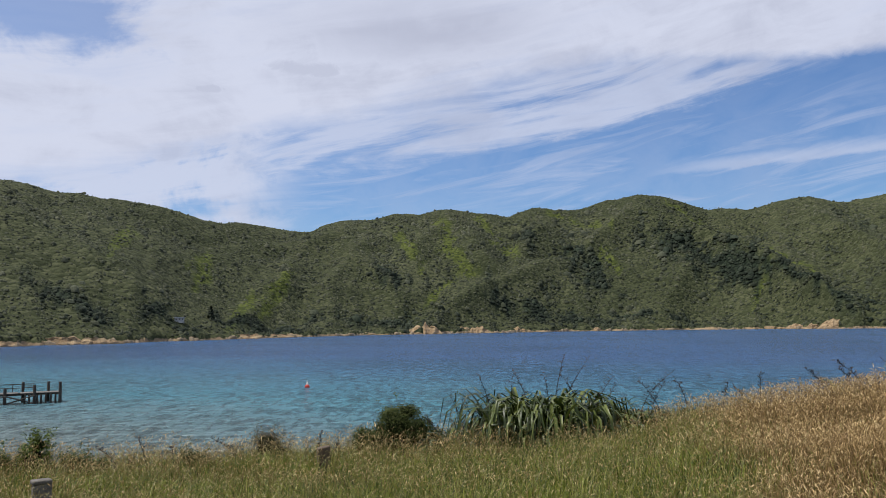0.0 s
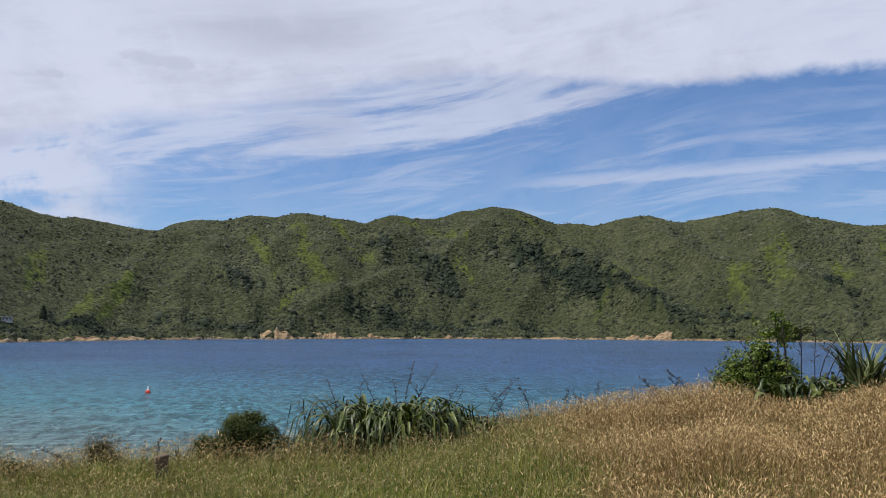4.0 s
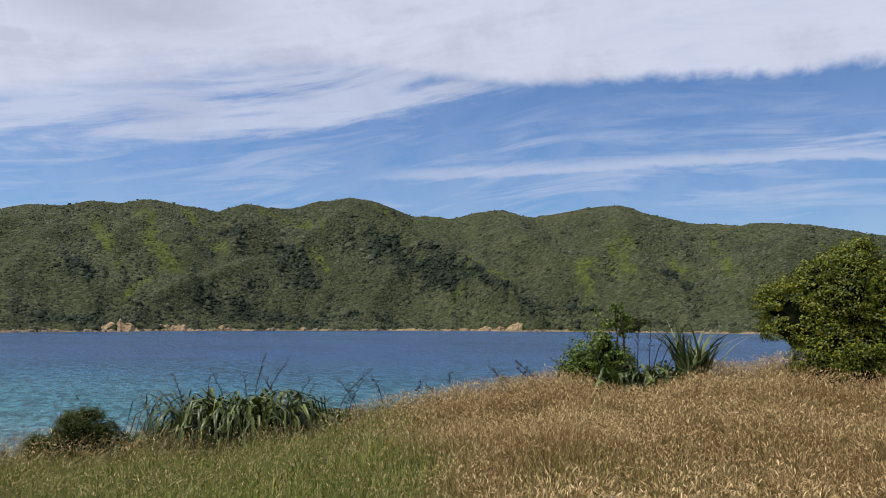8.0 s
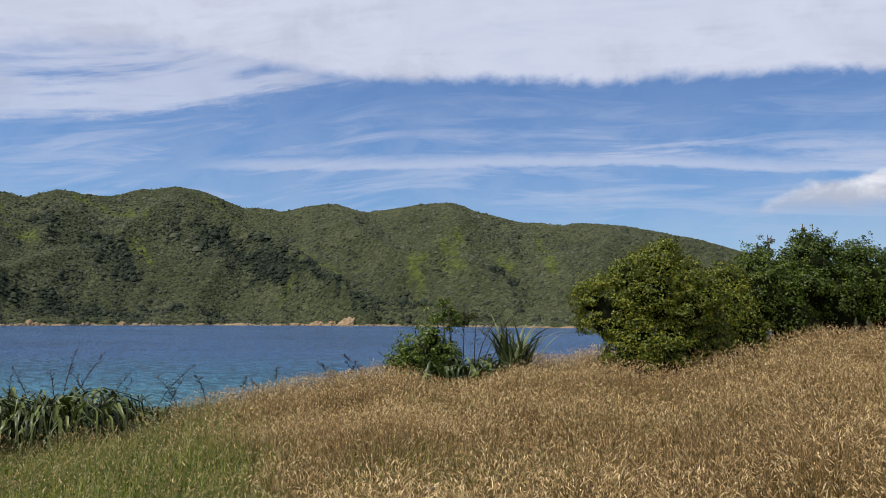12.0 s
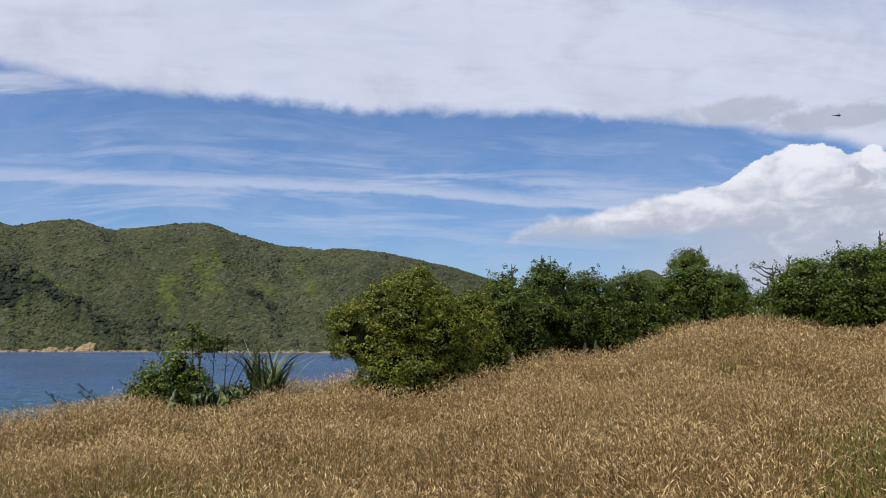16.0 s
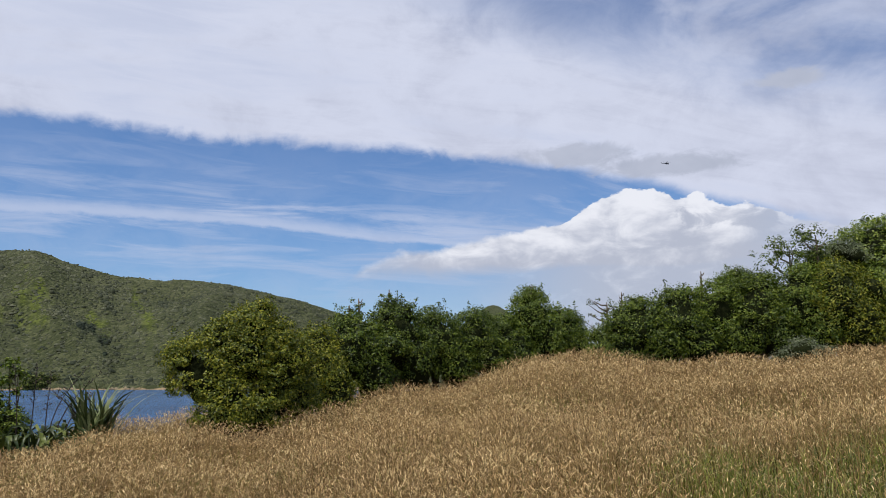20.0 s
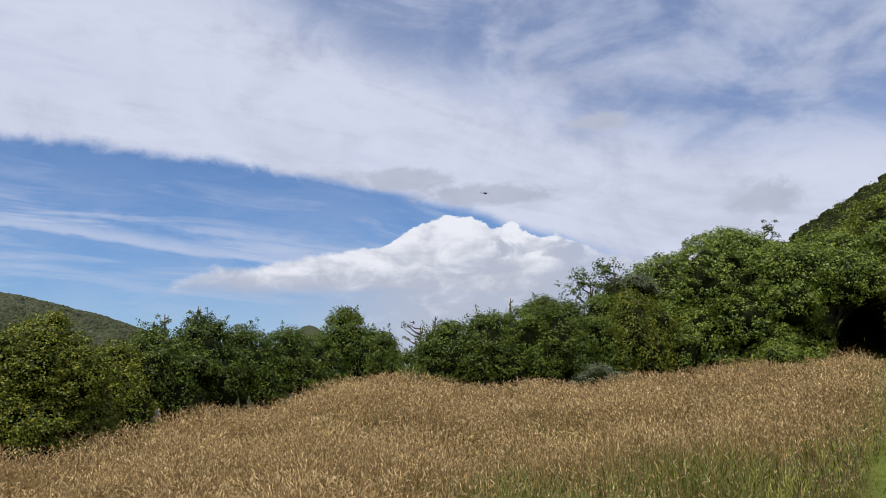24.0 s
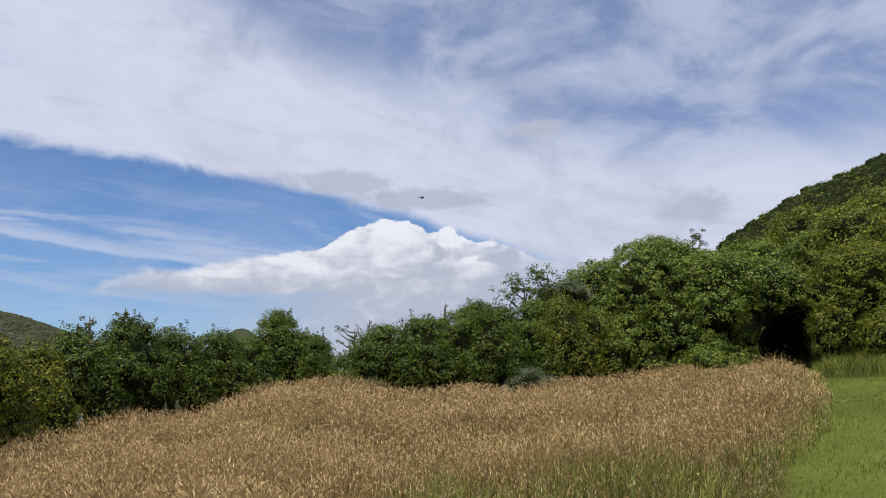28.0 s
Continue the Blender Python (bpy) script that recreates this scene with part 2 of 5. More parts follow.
def leaf_material(name, dark, mid, light, rough=0.45, through=0.25, patch=0.7, spec=0.35):
    """Leaves that differ one by one, and in drifts over the plant; light comes through them a little."""
    mat, n, bsdf = material(name, rough, spec)
    drift = n.m("ADD", n.m("MULTIPLY", n.noise(place(n), patch, 3.0), 0.6), n.m("MULTIPLY", n.noise(place(n), patch * 5, 2.0), 0.4))
    v = n.m("ADD", n.m("MULTIPLY", island(n), 0.6), n.m("SUBTRACT", n.m("MULTIPLY", drift, 0.75), 0.15))
    col = palette(n, v, (0.22, dark), (0.82, light), (0.5, mid))
    n.put(bsdf.inputs["Base Color"], col)
    tr = n.add("ShaderNodeBsdfTranslucent")
    n.put(tr.inputs[0], col)
    mx = n.add("ShaderNodeMixShader")
    mx.inputs[0].default_value = through
    n.put(mx.inputs[1], bsdf.outputs[0])
    n.put(mx.inputs[2], tr.outputs[0])
    n.put(mat.node_tree.nodes["Material Output"].inputs[0], mx.outputs[0])
    return mat


def plain_material(name, a, b, scale, rough=0.8, relief=0.3, depth=0.01, spec=0.3, stretch=(1, 1, 1)):
    """Two tones of one stuff, broad and fine, with a fine relief."""
    mat, n, bsdf = material(name, rough, spec)
    tc = n.add("ShaderNodeTexCoord").outputs["Object"]
    mp = n.add("ShaderNodeMapping")
    n.put(mp.inputs[0], tc)
    mp.inputs["Scale"].default_value = stretch
    broad, grain = n.noise(mp.outputs[0], scale, 3.0), n.noise(mp.outputs[0], scale * 7, 5.0, 0.65)
    v = n.m("ADD", n.m("MULTIPLY", broad, 0.55), n.m("MULTIPLY", grain, 0.45))
    n.put(bsdf.inputs["Base Color"], palette(n, v, (0.32, a), (0.66, b)))
    bump(n, bsdf, grain, relief, depth)
    return mat


# leaves, each with its own greens
leaf_olive = leaf_material("leaf_olive", (0.030, 0.046, 0.005), (0.095, 0.128, 0.009), (0.30, 0.29, 0.028), spec=0.25)
leaf_deep = leaf_material("leaf_deep", (0.014, 0.028, 0.004), (0.050, 0.084, 0.007), (0.170, 0.215, 0.022), through=0.18, spec=0.25)
leaf_dome = leaf_material("leaf_dome", (0.028, 0.052, 0.006), (0.104, 0.158, 0.015), (0.32, 0.38, 0.058), rough=0.42, spec=0.3)
leaf_bright = leaf_material("leaf_bright", (0.030, 0.056, 0.006), (0.082, 0.128, 0.012), (0.21, 0.26, 0.034), spec=0.25)
leaf_lime = leaf_material("leaf_lime", (0.044, 0.064, 0.007), (0.125, 0.155, 0.014), (0.29, 0.31, 0.034), spec=0.25)
leaf_grey = leaf_material("leaf_grey", (0.085, 0.110, 0.060), (0.17, 0.20, 0.118), (0.31, 0.34, 0.21), rough=0.7)
leaf_dark = leaf_material("leaf_dark", (0.024, 0.036, 0.009), (0.056, 0.078, 0.017), (0.14, 0.152, 0.040), rough=0.6, spec=0.15)
leaf_conifer = leaf_material("leaf_conifer", (0.008, 0.014, 0.006), (0.016, 0.026, 0.010), (0.034, 0.050, 0.020), rough=0.7, through=0.1)
leaf_rust = leaf_material("leaf_rust", (0.05, 0.035, 0.016), (0.085, 0.062, 0.026), (0.13, 0.115, 0.045), rough=0.7)
flax_leaf = leaf_material("flax_leaf", (0.010, 0.017, 0.004), (0.034, 0.054, 0.008), (0.145, 0.170, 0.038), rough=0.42, through=0.15, spec=0.35)
flax_upright = leaf_material("flax_upright", (0.030, 0.046, 0.012), (0.080, 0.112, 0.034), (0.20, 0.225, 0.10), rough=0.4, through=0.15)
stalk_dark = plain_material("stalk_dark", (0.012, 0.010, 0.012), (0.045, 0.030, 0.024), 9.0, 0.7)
bark = plain_material("bark", (0.045, 0.034, 0.024), (0.16, 0.125, 0.09), 5.0, 0.9, 0.6, 0.02, stretch=(1, 1, 0.3))
# near-black for the insides of crowns, with their shade put into the colour
thicket_shade = plain_material("thicket_shade", (0.008, 0.011, 0.004), (0.022, 0.027, 0.009), 6.0, 0.95, 0.5, 0.03, spec=0.05)
# grasses
dry_stem = leaf_material("dry_stem", (0.060, 0.037, 0.012), (0.20, 0.125, 0.042), (0.44, 0.295, 0.115), rough=0.6, through=0.2, patch=0.35)
dry_head = leaf_material("dry_head", (0.20, 0.115, 0.046), (0.44, 0.290, 0.122), (0.76, 0.58, 0.292), rough=0.7, through=0.2, patch=0.3)
green_blade = leaf_material("green_blade", (0.030, 0.046, 0.006), (0.118, 0.150, 0.018), (0.33, 0.34, 0.060), rough=0.5, through=0.3, patch=0.4)
green_head = leaf_material("green_head", (0.15, 0.115, 0.042), (0.28, 0.23, 0.088), (0.54, 0.46, 0.22), rough=0.7, through=0.3, patch=0.4)
lawn_blade = leaf_material("lawn_blade", (0.080, 0.110, 0.012), (0.150, 0.185, 0.021), (0.27, 0.29, 0.050), rough=0.5, through=0.3, patch=0.5)
# wood, stone and the rest
old_timber = plain_material("old_timber", (0.020, 0.017, 0.015), (0.085, 0.074, 0.062), 3.0, 0.9, 0.6, 0.02, stretch=(1, 1, 0.25))
deck_timber = plain_material("deck_timber", (0.09, 0.08, 0.07), (0.20, 0.185, 0.165), 3.0, 0.9, 0.5, 0.01)
post_stone = plain_material("post_stone", (0.065, 0.056, 0.046), (0.21, 0.19, 0.165), 9.0, 0.9, 0.6, 0.01)
post_wood = plain_material("post_wood", (0.055, 0.04, 0.028), (0.15, 0.11, 0.075), 8.0, 0.9, 0.6, 0.01)
cliff_rock = plain_material("cliff_rock", (0.19, 0.115, 0.055), (0.50, 0.37, 0.215), 0.22, 0.9, 0.9, 0.6, stretch=(1, 1, 2.2))
shore_rock = plain_material("shore_rock", (0.10, 0.08, 0.055), (0.36, 0.28, 0.18), 0.35, 0.9, 0.8, 0.4)
red_plastic = plain_material("red_plastic", (0.55, 0.04, 0.025), (0.75, 0.10, 0.06), 6.0, 0.4, 0.1)
white_plastic = plain_material("white_plastic", (0.68, 0.68, 0.66), (0.82, 0.82, 0.80), 6.0, 0.45, 0.1)
heli_paint = plain_material("heli_paint", (0.015, 0.018, 0.026), (0.035, 0.04, 0.052), 1.5, 0.35, 0.05)
heli_blade = plain_material("heli_blade", (0.02, 0.02, 0.02), (0.05, 0.05, 0.05), 2.0, 0.5, 0.05)
shed_wall = plain_material("shed_wall", (0.34, 0.34, 0.32), (0.50, 0.50, 0.47), 0.5, 0.8, 0.2)
shed_roof = plain_material("shed_roof", (0.30, 0.30, 0.28), (0.44, 0.44, 0.42), 0.6, 0.6, 0.2)
shed_dark = plain_material("shed_dark", (0.012, 0.013, 0.014), (0.03, 0.03, 0.032), 1.0, 0.3, 0.05)

# soil and turf of the meadow: dry straw to the right, green to the left, sand below the bank
soil, n, bsdf = material("soil", 0.95, 0.1)
p = place(n)
px, py, pz = n.split(p)
pat = n.m("ADD", n.m("MULTIPLY", n.noise(p, 0.35, 4.0), 0.6), n.m("MULTIPLY", n.noise(p, 9.0, 5.0, 0.7), 0.5))
straw = palette(n, pat, (0.35, (0.035, 0.026, 0.010)), (0.72, (0.13, 0.09, 0.035)))
turf = palette(n, pat, (0.35, (0.030, 0.045, 0.009)), (0.72, (0.10, 0.125, 0.024)))
sand = palette(n, pat, (0.35, (0.22, 0.17, 0.11)), (0.72, (0.36, 0.30, 0.21)))
side = n.m("ADD", n.m("SUBTRACT", px, n.m("MULTIPLY", py, 0.36)), n.m("MULTIPLY", n.m("SUBTRACT", n.noise(p, 0.3, 3.0), 0.5), 3.0))
col = n.mix(n.ramp(side, -0.8, 0.8), turf, straw)
lawn_side = n.m("ADD", n.m("MULTIPLY", px, -0.165), n.m("MULTIPLY", py, -1.0))
lawn_col = palette(n, pat, (0.35, (0.060, 0.082, 0.013)), (0.72, (0.155, 0.180, 0.032)))
col = n.mix(n.ramp(lawn_side, -0.2, 0.2), col, lawn_col)
bush_side = n.ramp(n.m("SQRT", n.m("ADD", n.m("MULTIPLY", px, px), n.m("MULTIPLY", py, py))), 30.0, 33.0)
col = n.mix(bush_side, col, turf)
col = n.mix(n.ramp(pz, 1.9, 0.9), col, sand)
n.put(bsdf.inputs["Base Color"], col)
bump(n, bsdf, n.noise(p, 14.0, 5.0, 0.7), 0.8, 0.06)

# the sea: clear over sand by the beach, turquoise further off, then deep blue
sea, n, bsdf = material("sea", 0.22, 0.2)
p = place(n)
px, py, pz = n.split(p)
far = n.m("ADD", n.m("SUBTRACT", py, n.m("MULTIPLY", px, -0.62)), n.m("MULTIPLY", n.m("SUBTRACT", n.noise(p, 0.03, 3.0), 0.5), 26.0))
col = palette(n, n.ramp(far, 5.0, 175.0, smooth=False), (0.0, (0.20, 0.185, 0.15)), (1.0, (0.048, 0.118, 0.255)),
              (0.16, (0.16, 0.215, 0.215)), (0.36, (0.078, 0.228, 0.292)), (0.66, (0.055, 0.162, 0.280)))
mp = n.add("ShaderNodeMapping")
n.put(mp.inputs[0], p)
mp.inputs["Rotation"].default_value = (0, 0, radians(-12))
mp.inputs["Scale"].default_value = (0.4, 1.0, 1.0)
crest = n.m("SUBTRACT", 1.0, n.m("ABSOLUTE", n.m("SUBTRACT", n.m("MULTIPLY", n.noise(mp.outputs[0], 1.0, 4.0, 0.6, 0.6), 2.0), 1.0)))
chop = n.m("ADD", n.m("MULTIPLY", n.noise(mp.outputs[0], 1.5, 3.0, 0.6, 0.4), 0.4), crest)
chop = n.m("ADD", chop, n.m("MULTIPLY", n.noise(mp.outputs[0], 0.09, 2.0), 0.9))
bump(n, bsdf, chop, 1.0, 1.8)
# ruffled patches where the breeze touches the water; their uneven reflection is painted into the colour
mp = n.add("ShaderNodeMapping")
n.put(mp.inputs[0], p)
mp.inputs["Rotation"].default_value = (0, 0, radians(20))
mp.inputs["Scale"].default_value = (1.0, 0.36, 1.0)
ruffle_sheen = n.m("ADD", n.m("MULTIPLY", n.noise(mp.outputs[0], 1.0, 4.0, 0.65, 0.8), 0.75), n.m("MULTIPLY", n.noise(p, 0.012, 3.0), 0.35))
lift = n.add("ShaderNodeHueSaturation")
n.put(lift.inputs["Value"], n.ramp(ruffle_sheen, 0.50, 0.63, 1.38, 0.70))
n.put(lift.inputs["Color"], col)
n.put(bsdf.inputs["Base Color"], lift.outputs[0])

# far hillside earth under the bush
hill_earth, n, bsdf = material("hill_earth", 0.9, 0.1)
p = place(n)
cells = n.add("ShaderNodeTexVoronoi")
n.put(cells.inputs["Vector"], p)
cells.inputs["Scale"].default_value = 0.30
tone = n.split(cells.outputs["Color"])[0]
v = n.m("ADD", n.m("MULTIPLY", n.noise(p, 0.012, 4.0), 0.55), n.m("MULTIPLY", tone, 0.4))
v = n.m("ADD", v, n.m("MULTIPLY", n.noise(p, 0.9, 3.0), 0.12))
col = palette(n, v, (0.3, (0.028, 0.035, 0.014)), (0.8, (0.090, 0.096, 0.048)), (0.55, (0.052, 0.060, 0.027)))
bracken = n.add("ShaderNodeAttribute")
bracken.attribute_name = "bracken"
fern = palette(n, n.m("ADD", n.m("MULTIPLY", tone, 0.6), n.m("MULTIPLY", n.noise(p, 0.25, 4.0), 0.5)), (0.25, (0.036, 0.048, 0.010)), (0.85, (0.098, 0.118, 0.026)))
col = n.mix(bracken.outputs["Fac"], col, fern)
# dark undergrowth of the tree stands, also the painted cloud shadow
stands_and_shade = n.add("ShaderNodeAttribute")
stands_and_shade.attribute_name = "stands_and_shade"
col = n.mix(stands_and_shade.outputs["Fac"], col, palette(n, tone, (0.2, (0.008, 0.013, 0.008)), (0.8, (0.024, 0.034, 0.020))))
pz = n.split(p)[2]
col = n.mix(n.ramp(n.m("ADD", pz, n.m("MULTIPLY", n.noise(p, 0.06, 5.0, 0.75), 10.0)), 6.5, 5.9), col, (0.30, 0.22, 0.13))
n.put(bsdf.inputs["Base Color"], col)
dome = n.m("SUBTRACT", 1.0, cells.outputs["Distance"])
bump(n, bsdf, n.m("ADD", dome, n.m("MULTIPLY", n.noise(p, 0.9, 4.0, 0.7), 0.5)), 0.8, 1.6)

# far bush: greys, greens and sunny fern-green in drifts down the gullies
hill_leaf, n, bsdf = material("hill_leaf", 0.75, 0.15)
kind = n.add("ShaderNodeAttribute")
kind.attribute_name = "species_and_shade"
p = place(n)
mp = n.add("ShaderNodeMapping")
n.put(mp.inputs[0], p)
mp.inputs["Scale"].default_value = (1.0, 0.6, 0.8)
drift = n.noise(mp.outputs[0], 0.016, 4.0, 0.6, 0.4)
who = island(n)
v = n.m("ADD", n.m("MULTIPLY", who, 0.55), n.m("SUBTRACT", n.m("MULTIPLY", drift, 0.9), 0.20))
scrub = palette(n, v, (0.25, (0.038, 0.045, 0.024)), (0.85, (0.118, 0.122, 0.076)), (0.55, (0.066, 0.072, 0.041)))
# these dark tones serve gully trees and the cloud shadow put into colour
forest_and_shade = palette(n, v, (0.25, (0.009, 0.015, 0.009)), (0.85, (0.040, 0.054, 0.032)), (0.55, (0.017, 0.026, 0.015)))
n.put(bsdf.inputs["Base Color"], n.mix(kind.outputs["Fac"], scrub, forest_and_shade))
bump(n, bsdf, n.noise(p, 1.1, 4.0, 0.7), 0.8, 0.7)


# ---- meshes ----
def np_mesh(name, verts, tris, mat, smooth=False):
    me = bpy.data.meshes.new(name)
    verts, tris = np.asarray(verts, np.float32), np.asarray(tris, np.int32)
    me.vertices.add(len(verts))
    me.vertices.foreach_set("co", verts.ravel())
    k = tris.shape[1]
    me.loops.add(tris.size)
    me.loops.foreach_set("vertex_index", tris.ravel())
    me.polygons.add(len(tris))
    me.polygons.foreach_set("loop_start", np.arange(0, tris.size, k, dtype=np.int32))
    if smooth:
        me.polygons.foreach_set("use_smooth", np.ones(len(tris), bool))
    me.materials.append(mat)
    me.update(calc_edges=True)
    return me


def thing(name, at, label, category, group="", kind=""):
    ob = new(name)
    ob.location = at
    return tagged(ob, label, category, group, kind)


def child(name, me, parent, label=""):
    ob = new(name, me)
    ob.parent = parent
    return tagged(ob, label)


def part(name, bm, mat, parent, label="", smooth=True):
    me = bpy.data.meshes.new(name)
    bm.to_mesh(me)
    bm.free()
    me.materials.append(mat)
    for f in me.polygons:
        f.use_smooth = smooth
    return child(name, me, parent, label)


def tube(bm, pts, radii, sides=6):
    """A tapered limb along pts."""
    rings = []
    for i, (q, r) in enumerate(zip(pts, radii)):
        q = Vector(q)
        a = Vector(pts[min(i + 1, len(pts) - 1)]) - Vector(pts[max(i - 1, 0)])
        u = a.cross(Vector((0.31, 0.95, 0.13))).normalized()
        v = a.cross(u).normalized()
        rings.append([bm.verts.new(q + (u * math.cos(t) + v * math.sin(t)) * r) for t in (2 * math.pi * k / sides for k in range(sides))])
    for a, b in zip(rings, rings[1:]):
        for k in range(sides):
            bm.faces.new((a[k], a[(k + 1) % sides], b[(k + 1) % sides], b[k]))
    bm.faces.new(rings[0][::-1])
    bm.faces.new(rings[-1])
    return bm


def box(bm, lo, hi, bevel=0.0, m=None):
    made = bmesh.ops.create_cube(bm, size=1.0)["verts"]
    c, s = (Vector(lo) + Vector(hi)) / 2, Vector(hi) - Vector(lo)
    for v in made:
        v.co = Vector((v.co.x * s.x, v.co.y * s.y, v.co.z * s.z)) + c
    if bevel:
        edges = list({e for v in made for e in v.link_edges})
        made = bmesh.ops.bevel(bm, geom=edges, offset=bevel, segments=2, affect="EDGES", profile=0.6)["verts"]
    if m is not None:
        bmesh.ops.transform(bm, matrix=m, verts=list(made))
    return bm


# ---- the lie of the land ----
# bearing, distance of the meadow's edge, height of the ground there
EDGE = [(-180, 30, 6.4), (-110, 26, 4.4), (-60, 24, 3.0), (-30, 24, 2.76), (-18, 24, 2.6), (-9, 24, 2.65), (0, 24, 2.9), (5, 24, 2.97),
        (10, 24, 3.27), (14, 24, 3.6), (17, 23, 4.0), (20, 22, 4.2), (23, 22, 4.25), (26, 22, 4.55), (29, 22, 4.7), (35, 22, 4.9),
        (41, 23, 5.0), (51, 25, 5.0), (55, 26, 5.7), (57, 26.5, 5.75), (59, 27, 5.75), (63, 28, 6.25), (66, 28.5, 6.68), (69, 29, 6.95), (71, 29, 6.85), (73, 29, 6.68), (76, 29, 6.62), (83, 29, 6.75),
        (89, 29, 7.0), (96, 30, 7.35), (101, 30, 7.55), (108, 30, 7.8), (130, 30, 8.0), (180, 30, 6.4)]
EDGE_AZ, EDGE_R, EDGE_Z = (np.array(c, float) for c in zip(*EDGE))
# how the land goes on beyond that edge: bearing, slope
BEYOND = [(-180, 0.10), (-120, 0.0), (-80, -0.42), (46, -0.42), (52, 0.0), (84, 0.02), (90, 0.10), (95.5, 0.225), (98, 0.26), (101, 0.295),
          (106, 0.335), (115, 0.37), (150, 0.25), (180, 0.10)]
BEYOND_AZ, BEYOND_S = (np.array(c, float) for c in zip(*BEYOND))
FOOT = 4.9


def ripple(x, y):
    return 0.05 * np.sin(x * 0.9 + 1.3 * np.sin(y * 0.5)) + 0.04 * np.sin(y * 1.1 + 0.7 * x + 1.0) + 0.02 * np.sin(x * 2.3 - y * 1.7)


def land(az, r):
    """Height of the ground at a bearing and distance (arrays)."""
    az, r = np.asarray(az, float), np.asarray(r, float)
    re, ze, s = np.interp(az, EDGE_AZ, EDGE_R), np.interp(az, EDGE_AZ, EDGE_Z), np.interp(az, BEYOND_AZ, BEYOND_S)
    inner = FOOT + (ze - FOOT) * np.minimum(r / re, 1.0)
    out = np.clip(r - re, 0, None)
    run = np.where(s > 0.05, np.minimum(out, 105) + np.clip(out - 105, 0, 500) * 0.1, out)
    bank = np.where(s < -0.05, s * np.clip(out - 1.0, 0, None), s * run)
    far_drop = np.where((s >= -0.05) & (s <= 0.12), -0.25 * np.clip(out - 30, 0, None), 0.0)
    z = inner + bank + far_drop
    x, y = np.sin(np.radians(az)) * r, np.cos(np.radians(az)) * r
    z = z + ripple(x, y) * np.clip(r / 6.0, 0.0, 1.0)
    # under water the bed flattens out
    z = np.where(z < 0.4, 0.4 + (z - 0.4) * 0.22, z)
    return np.maximum(z, -6.0)


def ground_at(az, r):
    return float(land(np.array([az]), np.array([r]))[0])


def spot(az, r, dz=0.0):
    return bearing(az, r, ground_at(az, r) + dz)


def polar_sheet(name, azs, rs, height, mat, wrap):
    A, Rr = np.meshgrid(np.array(azs), np.array(rs), indexing="ij")
    Z = height(A, Rr)
    V = np.stack([np.sin(np.radians(A)) * Rr, np.cos(np.radians(A)) * Rr, Z], -1).reshape(-1, 3)
    na, nr = A.shape
    i, j = np.meshgrid(np.arange(na if wrap else na - 1), np.arange(nr - 1), indexing="ij")
    i2 = (i + 1) % na
    q = np.stack([i * nr + j, i * nr + j + 1, i2 * nr + j + 1, i2 * nr + j], -1).reshape(-1, 4)
    return np_mesh(name, V, q, mat, True)


azs = np.concatenate([np.arange(-180, -46, 4), np.arange(-46, 126, 0.75), np.arange(126, 180, 4)])
rs = np.concatenate([[0.0005], np.arange(0.8, 34, 0.6), np.arange(34, 60, 2), np.geomspace(60, 4700, 45)])
ground = tagged(new("ground", polar_sheet("ground", azs, rs, land, soil, True)),
                "sloping coastal meadow of dry straw and green turf", "ground", kind="structure")

rs = np.concatenate([[5], np.geomspace(8, 4700, 60)])
water = tagged(new("water", polar_sheet("water", np.arange(-180, 180, 3), rs, lambda a, r: np.zeros_like(a), sea, True)),
               "rippled bay, turquoise shallows turning deep blue", "water", kind="structure")

# ---- the range across the bay ----
SHORE = [(-60, 330), (-29, 400), (-18, 470), (-10, 610), (0, 716), (10, 820), (20, 866), (30, 800), (41, 690), (55, 640), (75, 700)]
# bearing and height angle of the skyline
CREST = [(-60, 8.0), (-40, 9.0), (-28.6, 9.5), (-26.9, 9.26), (-25.6, 8.85), (-23.7, 8.84), (-19.3, 8.25), (-17.5, 7.8), (-16.1, 7.3), (-13.9, 7.26), (-10.5, 6.72),
         (-9.3, 6.67), (-8.2, 7.15), (-6.7, 7.5), (-4.7, 7.47), (-3.5, 7.92), (-1.9, 7.88), (0.3, 8.24), (2.4, 7.9), (4.7, 7.66), (6.65, 8.26), (8.0, 7.95), (9.7, 7.93),
         (11.5, 8.55), (13.5, 8.83), (15.5, 8.55), (17.8, 7.64), (19.0, 7.63), (21.0, 7.44), (22.4, 7.84), (24.1, 8.04), (26.1, 7.58), (27.5, 7.64), (30.1, 8.06), (32.4, 8.28), (34.4, 7.57),
         (37.3, 6.82), (42.3, 6.72), (44.5, 6.48), (46.8, 6.02), (49.0, 5.55), (51.5, 4.76), (56, 3.4), (62, 2.6), (75, 2.0)]
